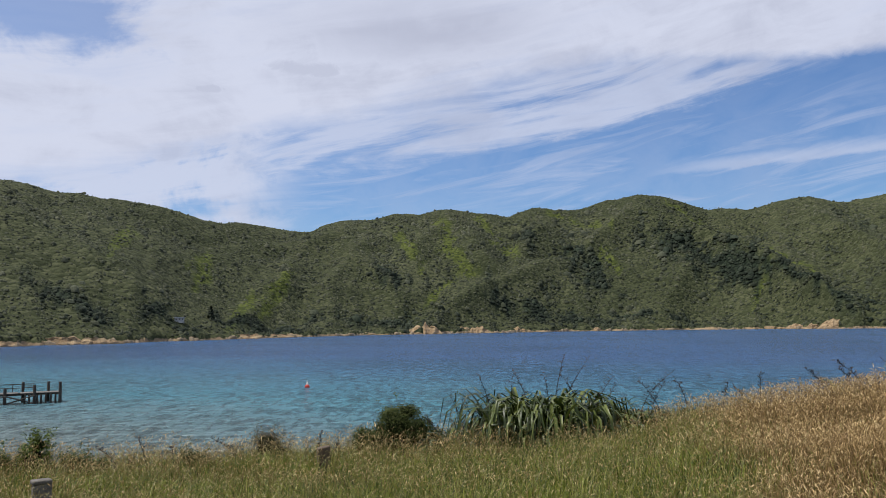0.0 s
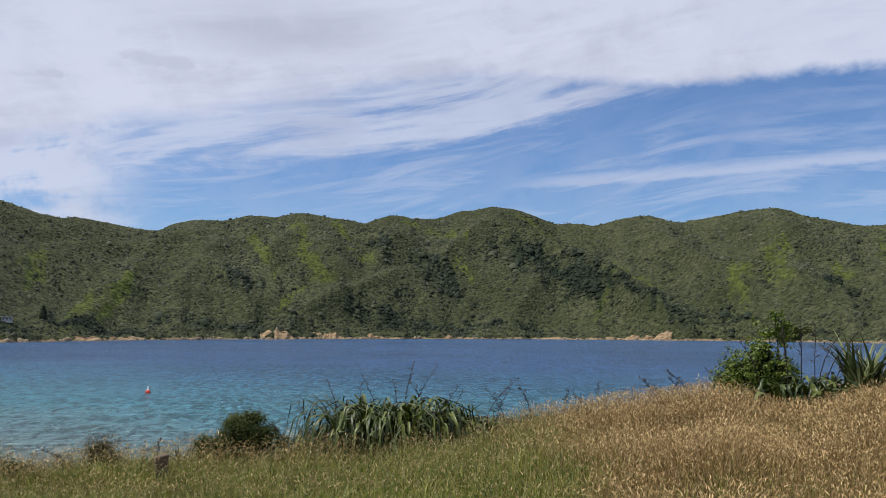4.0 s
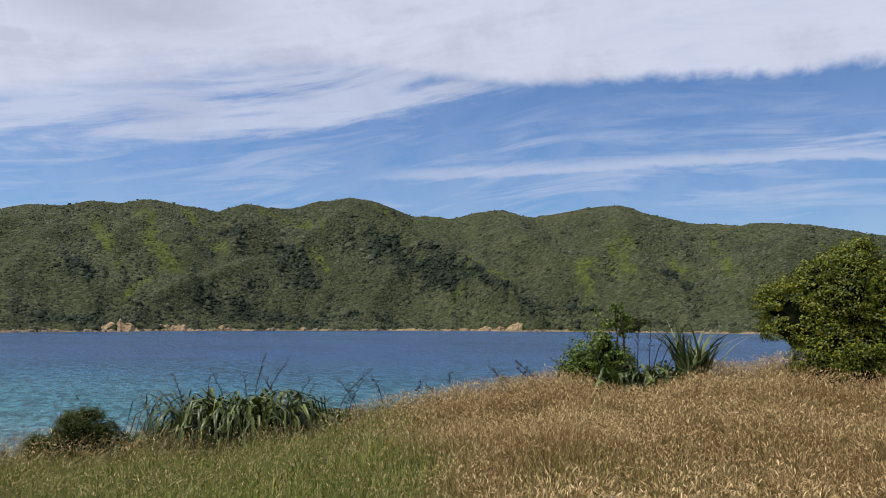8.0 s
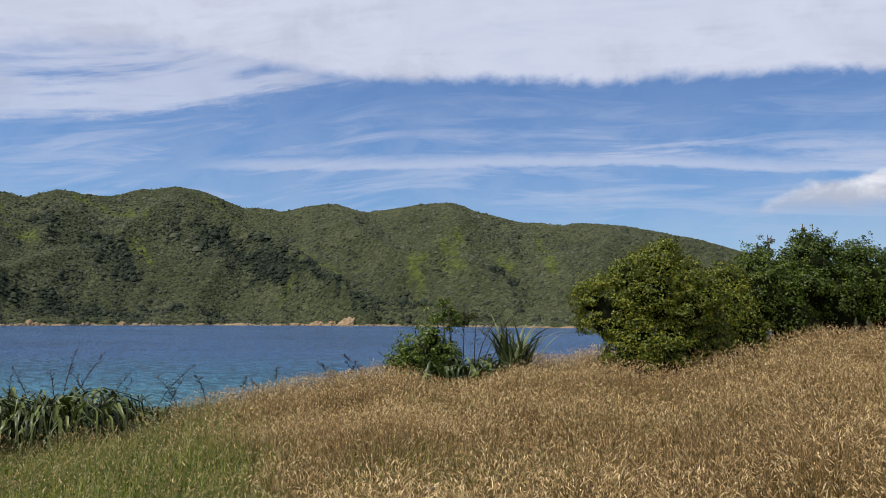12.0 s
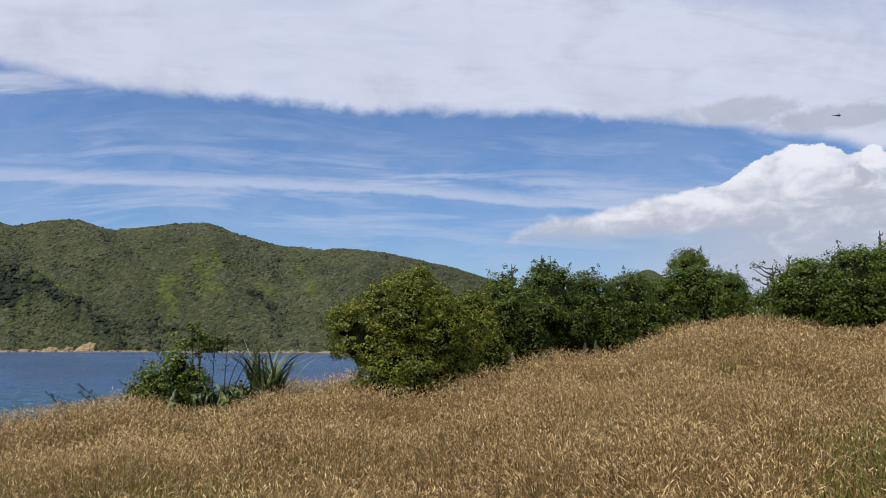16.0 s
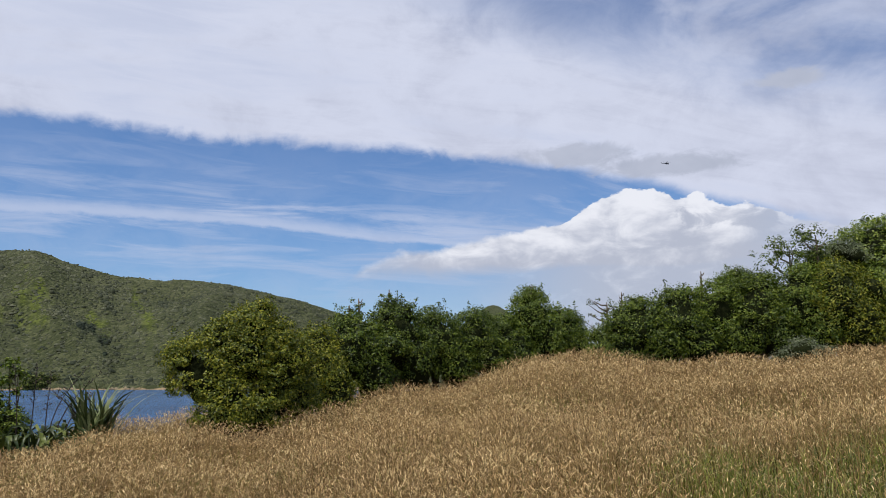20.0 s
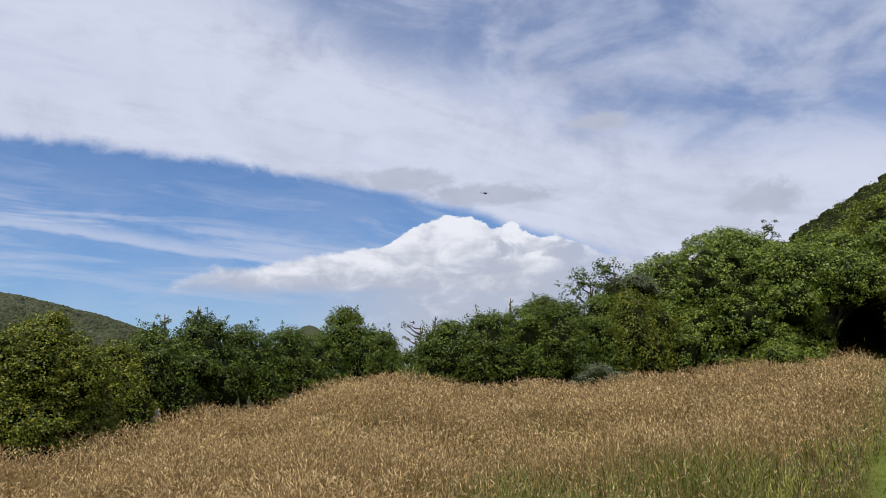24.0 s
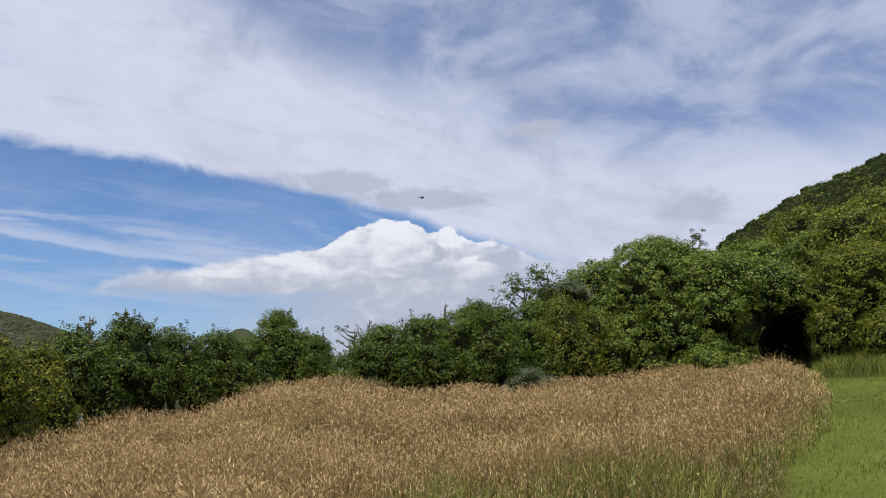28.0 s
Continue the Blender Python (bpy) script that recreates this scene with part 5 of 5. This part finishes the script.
tube(bm, [(0, 0, -1), (0, 0, 7), (0.1, 0, 12.5)], [0.35, 0.25, 0.05], 7)
part("trunk", bm, bark, conifer)
rng = np.random.default_rng(10)
t = rng.random(1500) ** 0.8
ang = rng.uniform(0, 6.28, 1500)
rad = (0.35 + 3.0 * (1 - t)) * rng.uniform(0.55, 1.05, 1500)
pos = np.stack([np.cos(ang) * rad, np.sin(ang) * rad, 1.0 + t * 11.8 - rad * 0.2], -1)
child("crown", leaf_mesh("crown", pos, pos * np.array([1, 1, 0]) + np.array([0, 0, .8]), 1.2, leaf_conifer, rng, 0.5), conifer)
conifer.scale = (0.9, 0.9, 0.7)

# a dark stand of trees at the far water's edge
stand = thing("tree", on_hill(33.2, 0.012), "dark rounded tree at the far water's edge", "tree")
bm = bmesh.new()
tube(bm, [(0, 0, -1), (0.4, 0, 4), (0.2, 0, 8)], [0.8, 0.6, 0.3], 7)
part("trunk", bm, bark, stand)
rng = np.random.default_rng(12)
v = on_sphere(2400, rng, -0.5)
pos = v * np.array([15.0, 7.0, 9.5]) * rng.uniform(0.7, 1.08, (len(v), 1)) * (1 + 0.16 * np.sin(v[:, :1] * 9 + 1) + 0.1 * np.sin(v[:, 2:] * 11)) + np.array([0, 0, -0.5])
child("crown", leaf_mesh("crown", pos, v + np.array([0, 0, .5]), 2.0, leaf_dark, rng, 0.6), stand)
stand.rotation_euler = (0, 0, radians(-33.2))

# a further blue hill that shows above the hedge
bm = bmesh.new()
grid = bmesh.ops.create_grid(bm, x_segments=60, y_segments=24, size=1.0)["verts"]
for v in grid:
    x, y = v.co.x, v.co.y
    h = 268 * math.exp(-(x * 1.9) ** 2 - (y * 1.5) ** 2) * (1 + 0.22 * noise.noise(Vector((x * 5, y * 5, 2)))) + 60 * math.exp(-((x - 0.6) * 3) ** 2 - (y * 2) ** 2)
    v.co = Vector((x * 620, y * 700, h - 25))
me = bpy.data.meshes.new("far_hill")
bm.to_mesh(me)
bm.free()
me.materials.append(hill_earth)
for f in me.polygons:
    f.use_smooth = True
far = tagged(new("far_hill", me), "distant bush-covered hill beyond the bay", "hill", kind="structure")
far.location = bearing(63.0, 3000, 0)
far.rotation_euler = (0, 0, radians(-63))

# ---- on the water ----
jetty = thing("jetty", bearing(-27.65, 84.5, 0), "old weathered timber jetty standing in the shallows", "jetty")
jetty.rotation_euler = (0, 0, radians(28.3 - 2))
jetty.scale = (0.88, 0.88, 0.9)
rnd = random.Random(3)


def pile(x, y, top, r=0.15, name="timber_post"):
    bm = bmesh.new()
    lean = rnd.uniform(-0.05, 0.05)
    tube(bm, [(x, y, -3.5), (x + lean * 0.5, y, 0.4), (x + lean, y, top - 0.04), (x + lean, y, top)], [r * 1.05, r, r * 0.95, r * 0.8], 9)
    part(name, bm, old_timber, jetty)


L0, L1, Y0, Y1 = -16.0, 4.85, -1.0, 1.0
for k, (x, front, rear) in enumerate(((4.75, 2.1, 2.05), (2.35, 1.85, 2.1), (-0.35, 1.6, 1.9), (-3.0, 1.65, 1.7), (-5.7, 1.6, 1.6), (-8.4, 1.6, 1.6), (-11.0, 1.5, 1.5), (-13.6, 1.5, 1.5))):
    pile(x, Y0 - 0.12, front, 0.16)
    pile(x - 1.1 if k < 4 else x, Y1 + 0.12, rear, 0.15)
    part("crosshead", box(bmesh.new(), (x - 0.12, Y0 - 0.4, 0.62), (x + 0.12, Y1 + 0.4, 0.84), 0.02), old_timber, jetty, smooth=False)
for x in (4.3, 3.85, 3.4, 2.95, 2.6, 1.9, 1.45):
    pile(x, Y0 - 0.05, 0.95, 0.10, "fender_post")
for y in (-0.8, 0.0, 0.8):
    part("bearer", box(bmesh.new(), (L0, y - 0.09, 0.84), (L1, y + 0.09, 1.02), 0.015), old_timber, jetty, smooth=False)
x = L0
while x < L1:
    w = rnd.uniform(0.17, 0.2)
    if rnd.random() > 0.06:
        part("deck_board", box(bmesh.new(), (x, Y0 - rnd.uniform(0, .08), 1.02), (x + w, Y1 + rnd.uniform(0, .08), 1.075 + rnd.uniform(0, .012)), 0.008), deck_timber, jetty, smooth=False)
    x += w + 0.02
for x in (1.2, 0.3, -1.2, -2.2, -4.3, -7.0):
    part("rail_post", box(bmesh.new(), (x - 0.04, Y1 - 0.05, 1.06), (x + 0.04, Y1 + 0.03, 1.88), 0.008), old_timber, jetty, smooth=False)
for z in (1.45, 1.82):
    part("rail", box(bmesh.new(), (-7.2, Y1 - 0.03, z), (2.3, Y1 + 0.02, z + 0.07), 0.008), old_timber, jetty, smooth=False)
for x0, x1 in ((-0.3, 2.3), (2.3, -0.3), (-3.0, -0.3), (-5.6, -3.0)):
    bm = bmesh.new()
    tube(bm, [(x0, Y0 - 0.3, 0.05), (x1, Y0 - 0.3, 0.85)], [0.07, 0.07], 4)
    part("brace", bm, old_timber, jetty, smooth=False)

buoy = thing("mooring_buoy", bearing(-9.35, 92, 0), "small round red mooring buoy with a white top", "buoy")
bm = bmesh.new()
bmesh.ops.create_uvsphere(bm, u_segments=18, v_segments=12, radius=0.27)
for v in bm.verts:
    v.co.z = v.co.z * 0.9 + 0.12
part("float", bm, red_plastic, buoy)
bm = bmesh.new()
tube(bm, [(0, 0, 0.33), (0, 0, 0.42), (0, 0, 0.46), (0, 0, 0.62)], [0.12, 0.11, 0.05, 0.04], 10)
part("cap", bm, white_plastic, buoy, "white cap")
bm = bmesh.new()
tube(bm, [(math.cos(t) * 0.07, 0, 0.66 + math.sin(t) * 0.07) for t in np.linspace(0, 6.0, 10)], [0.015] * 10, 5)
part("ring", bm, white_plastic, buoy)

# ---- in the meadow ----
def short_post(az, dist, w, h, mat, label, seed):
    ob = thing("old_post", spot(az, dist, -0.1), label, "post")
    ob.rotation_euler = (0, 0, radians(-az + 12))
    bm = box(bmesh.new(), (-w / 2, -w * 0.42, 0), (w / 2, w * 0.42, h), w * 0.16)
    bmesh.ops.subdivide_edges(bm, edges=list(bm.edges), cuts=1, use_grid_fill=True)
    for v in bm.verts:
        k = noise.noise(v.co * 7 + Vector((seed, 0, 0))) * 0.02
        v.co += Vector((k, k * 0.6, k * 0.5 + (0.05 * v.co.x / w if v.co.z > h * 0.7 else 0)))
    part("block", bm, mat, ob)
    if mat == post_stone:
        part("cap", box(bmesh.new(), (-w * 0.53, -w * 0.46, h - 0.012), (w * 0.53, w * 0.46, h + 0.045), 0.02), post_stone, ob)


short_post(-8.25, 19.4, 0.29, 0.78, post_wood, "short weathered brown stump standing in the grass", 3)
short_post(32.3, 6.6, 0.11, 0.46, post_wood, "short weathered grey stump sunk in dry grass", 11)
short_post(-25.7, 13.0, 0.24, 0.79, post_stone, "short grey stone post standing in the grass", 8)

# ---- the helicopter over the bay ----
heli = thing("helicopter", bearing(74.8, 1150, EYE_Z + 1150 * math.tan(radians(14.4))), "small dark helicopter flying below the clouds", "helicopter")
heli.rotation_euler = (radians(-2), radians(3), radians(-75 - 4))
bm = bmesh.new()
bmesh.ops.create_uvsphere(bm, u_segments=20, v_segments=12, radius=1.0)
for v in bm.verts:
    s = 1.0 if v.co.x > 0 else 1.25
    v.co = Vector((v.co.x * 2.5 * s + 1.2, v.co.y * 0.95, v.co.z * (1.15 if v.co.z > 0 else 0.95)))
part("cabin", bm, heli_paint, heli)
bm = bmesh.new()
tube(bm, [(-1.4, 0, 0.25), (-4.0, 0, 0.4), (-6.6, 0, 0.6)], [0.55, 0.32, 0.2], 10)
boom = part("tail_boom", bm, heli_paint, heli)
bm = bmesh.new()
tube(bm, [(-6.3, 0, 0.4), (-6.8, 0, 1.2), (-7.2, 0, 2.0)], [0.22, 0.18, 0.1], 6)
part("tail_fin", bm, heli_paint, heli)
part("tailplane", box(bmesh.new(), (-5.6, -1.2, 0.45), (-5.0, 1.2, 0.55), 0.03), heli_paint, heli)
bm = bmesh.new()
tube(bm, [(0.5, 0, 1.0), (0.5, 0, 1.9)], [0.25, 0.14], 8)
mast = part("rotor_mast", bm, heli_blade, heli)
for k in range(4):
    bm = box(bmesh.new(), (0.2, -0.16, 1.86), (5.4, 0.16, 1.91), 0.01)
    bmesh.ops.transform(bm, matrix=Matrix.Translation((0.5, 0, 0)) @ Matrix.Rotation(radians(25 + 90 * k), 4, "Z"), verts=list(bm.verts))
    part("rotor_blade", bm, heli_blade, mast)
for k in range(2):
    bm = box(bmesh.new(), (-7.0, 0.24, 0.75), (-6.85, 0.28, 2.2), 0.01)
    bmesh.ops.transform(bm, matrix=Matrix.Translation((-6.93, 0, 1.4)) @ Matrix.Rotation(radians(40 + 90 * k), 4, "Y") @ Matrix.Translation((6.93, 0, -1.4)), verts=list(bm.verts))
    part("tail_rotor_blade", bm, heli_blade, boom)
for y in (-0.9, 0.9):
    bm = bmesh.new()
    tube(bm, [(-0.9, y, -1.45), (2.6, y, -1.45), (3.1, y, -1.2)], [0.07, 0.07, 0.06], 6)
    tube(bm, [(0.0, y * 0.6, -0.7), (0.0, y, -1.45)], [0.05, 0.05], 5)
    tube(bm, [(2.0, y * 0.6, -0.6), (2.0, y, -1.45)], [0.05, 0.05], 5)
    part("landing_skid", bm, heli_blade, heli)


# ---- grasses ----
def lawn_edge(r):
    return np.interp(r, (5, 9, 14, 20, 25, 28, 31), (95.5, 99.2, 101.8, 101.9, 101.3, 100.6, 100.2))


def grass_stems(az, r, height, width, head_len, head_w, rng):
    """Bent stems, each with a drooping seed head; returns the two meshes' data."""
    n = len(az)
    x, y = np.sin(np.radians(az)) * r, np.cos(np.radians(az)) * r
    root = np.stack([x, y, land(az, r) - 0.02], -1)
    t = rng.normal(0.6, 1.7, n)
    lean = rng.uniform(0.05, 0.42, n)
    out = np.stack([np.cos(t), np.sin(t), np.zeros(n)], -1) * lean[:, None]
    h = (height * rng.uniform(0.62, 1.12, n))[:, None]
    top = root + h * (np.array([0, 0, 0.96]) + out * 1.0)
    f = rng.uniform(0, math.pi, n)
    sd = np.stack([np.cos(f), np.sin(f), np.zeros(n)], -1) * (np.asarray(width) * 0.5).reshape(-1, 1)
    V = np.stack([root - sd, root + sd, top], 1).reshape(-1, 3)
    F = np.arange(3 * n).reshape(-1, 3)
    d = out * 2.6 + np.array([0, 0, 1.0]) * rng.uniform(0.1, 1.0, (n, 1))
    d /= np.linalg.norm(d, axis=1, keepdims=True)
    hl = (np.asarray(head_len) * rng.uniform(0.55, 1.35, n)).reshape(-1, 1)
    hw = (np.asarray(head_w) * rng.uniform(0.7, 1.25, n)).reshape(-1, 1)
    a = np.stack([np.cos(f), np.sin(f), np.zeros(n)], -1) * hw * 0.5
    nod = rng.uniform(0.0, 0.9, (n, 1))
    side = d * np.array([1, 1, 0])
    c = top + d * hl * 0.30
    e = c + (d + (side - np.array([0, 0, 0.55])) * nod * 0.6) * hl * 0.35
    tip = e + (d + (side - np.array([0, 0, 1.5])) * nod) * hl * 0.35
    # near heads nod in three joints, far ones are simple spindles
    k = np.asarray(r) < 11.5
    m = int(k.sum())
    base = top - d * hl * 0.08
    HV = np.stack([v[k] for v in (base, c + a, c - a, e + a * 0.8, e - a * 0.8, tip)], 1).reshape(-1, 3)
    HF = (np.array([[0, 1, 2], [1, 3, 4], [1, 4, 2], [3, 5, 4]])[None] + (np.arange(m) * 6)[:, None, None]).reshape(-1, 3)
    mid, end = top + d * hl * 0.42, top + (d - np.array([0, 0, 0.16])) * hl
    FV = np.stack([v[~k] for v in (base, mid + a * 1.35, end, mid - a * 1.35)], 1).reshape(-1, 3)
    FF = (np.array([[0, 1, 2], [0, 2, 3]])[None] + (np.arange(n - m) * 4)[:, None, None]).reshape(-1, 3) + 6 * m
    return V, F, np.concatenate([HV, FV]), np.concatenate([HF, FF])


def blades(az, r, height, width, rng, droop=0.5):
    n = len(az)
    x, y = np.sin(np.radians(az)) * r, np.cos(np.radians(az)) * r
    root = np.stack([x, y, land(az, r) - 0.02], -1)
    t = rng.uniform(0, 6.28, n)
    out = np.stack([np.cos(t), np.sin(t), np.zeros(n)], -1) * rng.uniform(0.15, droop, (n, 1))
    h = (height * rng.uniform(0.5, 1.15, n))[:, None]
    sd = np.stack([-np.sin(t), np.cos(t), np.zeros(n)], -1) * (np.asarray(width) * 0.5).reshape(-1, 1)
    mid = root + h * (np.array([0, 0, 0.6]) + out * 0.4)
    top = root + h * (np.array([0, 0, 0.95]) + out * 1.3)
    V = np.stack([root - sd * 0.6, mid + sd, top, mid - sd], 1).reshape(-1, 3)
    F = (np.array([[0, 1, 3], [3, 1, 2]])[None] + (np.arange(n) * 4)[:, None, None]).reshape(-1, 3)
    return V, F


def patches(x, y, k, s):
    return np.sin(x * k + 1.7 * np.sin(y * k * 0.7 + s)) * np.sin(y * k * 1.2 + 1.3 * np.sin(x * k * 0.8 + 2 * s))


def dryness(az, r):
    """1 where the tall dry grass stands, 0 in the green grass."""
    x, y = np.sin(np.radians(az)) * r, np.cos(np.radians(az)) * r
    edge = 17.0 + 6.0 * np.clip((20 - r) / 14.0, 0, 1)
    d = np.clip((az - edge) / 5.0 + 0.5 + 0.35 * patches(x, y, 0.9, 1.0), 0.05, 1)
    rusty = np.clip((patches(x, y, 0.55, 7.0) + 0.6 * patches(x, y, 1.7, 3.0) - 0.15) * 1.2, 0, 1)
    d = np.maximum(d, 0.05 + 0.20 * rusty)
    d = np.where((az < 16) & (r > 20), np.maximum(d, 0.3), d)
    near_right = np.clip((az - 72) / 6, 0, 1) * np.clip((11.0 - r + 1.5 * patches(x, y, 1.1, 2.0)) / 2.5, 0, 1)
    d = d * (1 - 0.8 * near_right)
    strip = np.clip((az - lawn_edge(r) + 7 * 9 / np.maximum(r, 6)) / 4.0, 0, 1)
    d = d * (1 - 0.75 * strip)
    spots = np.clip((patches(x, y, 0.75, 4.0) - 0.55 + 0.3 * np.clip((12 - r) / 4, 0, 1) * (az < 45)) * 4, 0, 1)
    return d * (1 - 0.5 * spots)


rng = np.random.default_rng(11)
N = 450000
az = rng.uniform(-40, 112, N)
r = 3.9 + 27.2 * rng.random(N) ** 1.05
re = np.interp(az, EDGE_AZ, EDGE_R)
ok = (r < re + 1.2) & (az < lawn_edge(r))
az, r = az[ok], r[ok]
dry = rng.random(len(az)) < dryness(az, r)
grow = 1 + np.clip((r - 8) / 20, 0, 1) * 1.3
tuft = patches(np.sin(np.radians(az)) * r, np.cos(np.radians(az)) * r, 2.6, 5.0)
lift = (0.92 + 0.12 * tuft + 0.1 * np.sin(az * 0.9) + 0.08 * np.sin(r * 1.3 + az * 0.31)) * np.clip(0.3 + (lawn_edge(r) - az) * r * 0.0175 / 1.6, 0.3, 1.0)
lift = lift * (1 + 0.32 * np.clip((r - 17.5) / 3, 0, 1) * np.clip((12 - az) / 6, 0, 1))
for pa, pr in ((-8.25, 19.4), (-25.7, 13.0)):
    lift = lift * (1 + 0.16 * np.exp(-((az - pa) * r * 0.0175 / 0.7) ** 2) * np.clip((r - pr + 2.6) / 0.8, 0, 1) * (r < pr))
lift = lift * (1 + 0.3 * np.exp(-((az - 50) / 3) ** 2) * np.clip((r - 14) / 3, 0, 1))
dip = np.exp(-((az - 33.6) / 3.6) ** 4) * np.clip((r - 12.5) / 3, 0, 1)
lift = lift * (1 - 0.36 * dip)
d = dry & (rng.random(len(az)) < 0.85)
V, F, HV, HF = grass_stems(az[d], r[d], 0.68 * lift[d], 0.006 * grow[d], 0.052 * grow[d], 0.0070 * grow[d], rng)
meadow = thing("dry_grass", (0, 0, 0), "tall dry straw-coloured grass with drooping seed heads", "grass", kind="stuff")
child("stems", np_mesh("stems", V, F, dry_stem), meadow)
# shorter stalks in the near grass carry heads lower down
low = d & (r < 12.5) & (rng.random(len(az)) < 0.95)
_, _, LV, LF = grass_stems(az[low] + rng.normal(0, 0.2, low.sum()), r[low] + rng.normal(0, 0.05, low.sum()), 0.54 * lift[low], 0.006, 0.050 * grow[low], 0.0068 * grow[low], rng)
HF = np.concatenate([HF, LF + len(HV)])
HV = np.concatenate([HV, LV])
child("seed_heads", np_mesh("seed_heads", HV, HF, dry_head), meadow)
g = ~dry
few = g & (rng.random(len(az)) < 0.38)
V, F, HV, HF = grass_stems(az[few], r[few], 0.54 * lift[few], 0.005 * grow[few], 0.042 * grow[few], 0.0078 * grow[few], rng)
sward = thing("green_grass", (0, 0, 0), "lush green meadow grass with pale seed heads", "grass", kind="stuff")
child("stems", np_mesh("stems", V, F, green_blade), sward)
child("seed_heads", np_mesh("seed_heads", HV, HF, green_head), sward)
b = (g & ~few & (rng.random(len(az)) < 0.62)) | (rng.random(len(az)) < 0.085)
V, F = blades(az[b], r[b], 0.42 * lift[b], 0.009 * grow[b], rng, 0.8)
child("blades", np_mesh("blades", V, F, green_blade), sward)

N = 56000
az = rng.uniform(98.0, 118, N)
r = 5 + 26 * rng.random(N)
ok = (az > lawn_edge(r) - 0.4)
az, r = az[ok], r[ok]
grow = 1 + np.clip((r - 8) / 20, 0, 1) * 1.5
V, F = blades(az, r, 0.055 + 0.03 * (patches(az * 0.4, r, 1.1, 2.0) > 0.4), 0.006 * grow, rng, 1.0)
lawn = thing("mown_grass", (0, 0, 0), "short mown green grass path beside the meadow", "grass", kind="stuff")
child("blades", np_mesh("blades", V, F, lawn_blade), lawn)
# rank grass along the foot of the bush
N = 9000
az = rng.uniform(101.2, 116, N)
r = 26.5 + 4.0 * rng.random(N)
V, F = blades(az, r, 0.55, 0.012, rng, 0.9)
child("blades", np_mesh("blades", V, F, green_blade), sward)

# short turf under foot and over the rest of the slope behind
N = 26000
az = rng.uniform(-180, 180, N)
r = np.where(rng.random(N) < 0.4, 0.3 + 4.2 * rng.random(N) ** 0.7, 4.0 + 24 * rng.random(N) ** 0.8)
ok = (r < 4.2) | (az < -40) | (az > 112)
az, r = az[ok], r[ok]
V, F = blades(az, r, 0.09, 0.012 + 0.0006 * r, rng, 1.0)
child("blades", np_mesh("blades", V, F, lawn_blade), lawn)

# the trodden grass round the standing place: green on one hand, dry on the other
N = 15000
az = rng.uniform(-40, 100, N)
r = 0.7 + 3.6 * rng.random(N) ** 0.7
dry = rng.random(N) < np.clip((az - 18) / 8, 0.05, 0.95)
V, F = blades(az[dry], r[dry], 0.30, 0.008, rng, 1.0)
child("blades", np_mesh("blades", V, F, dry_stem), meadow)
V, F = blades(az[~dry], r[~dry], 0.26, 0.008, rng, 1.0)
child("blades", np_mesh("blades", V, F, green_blade), sward)
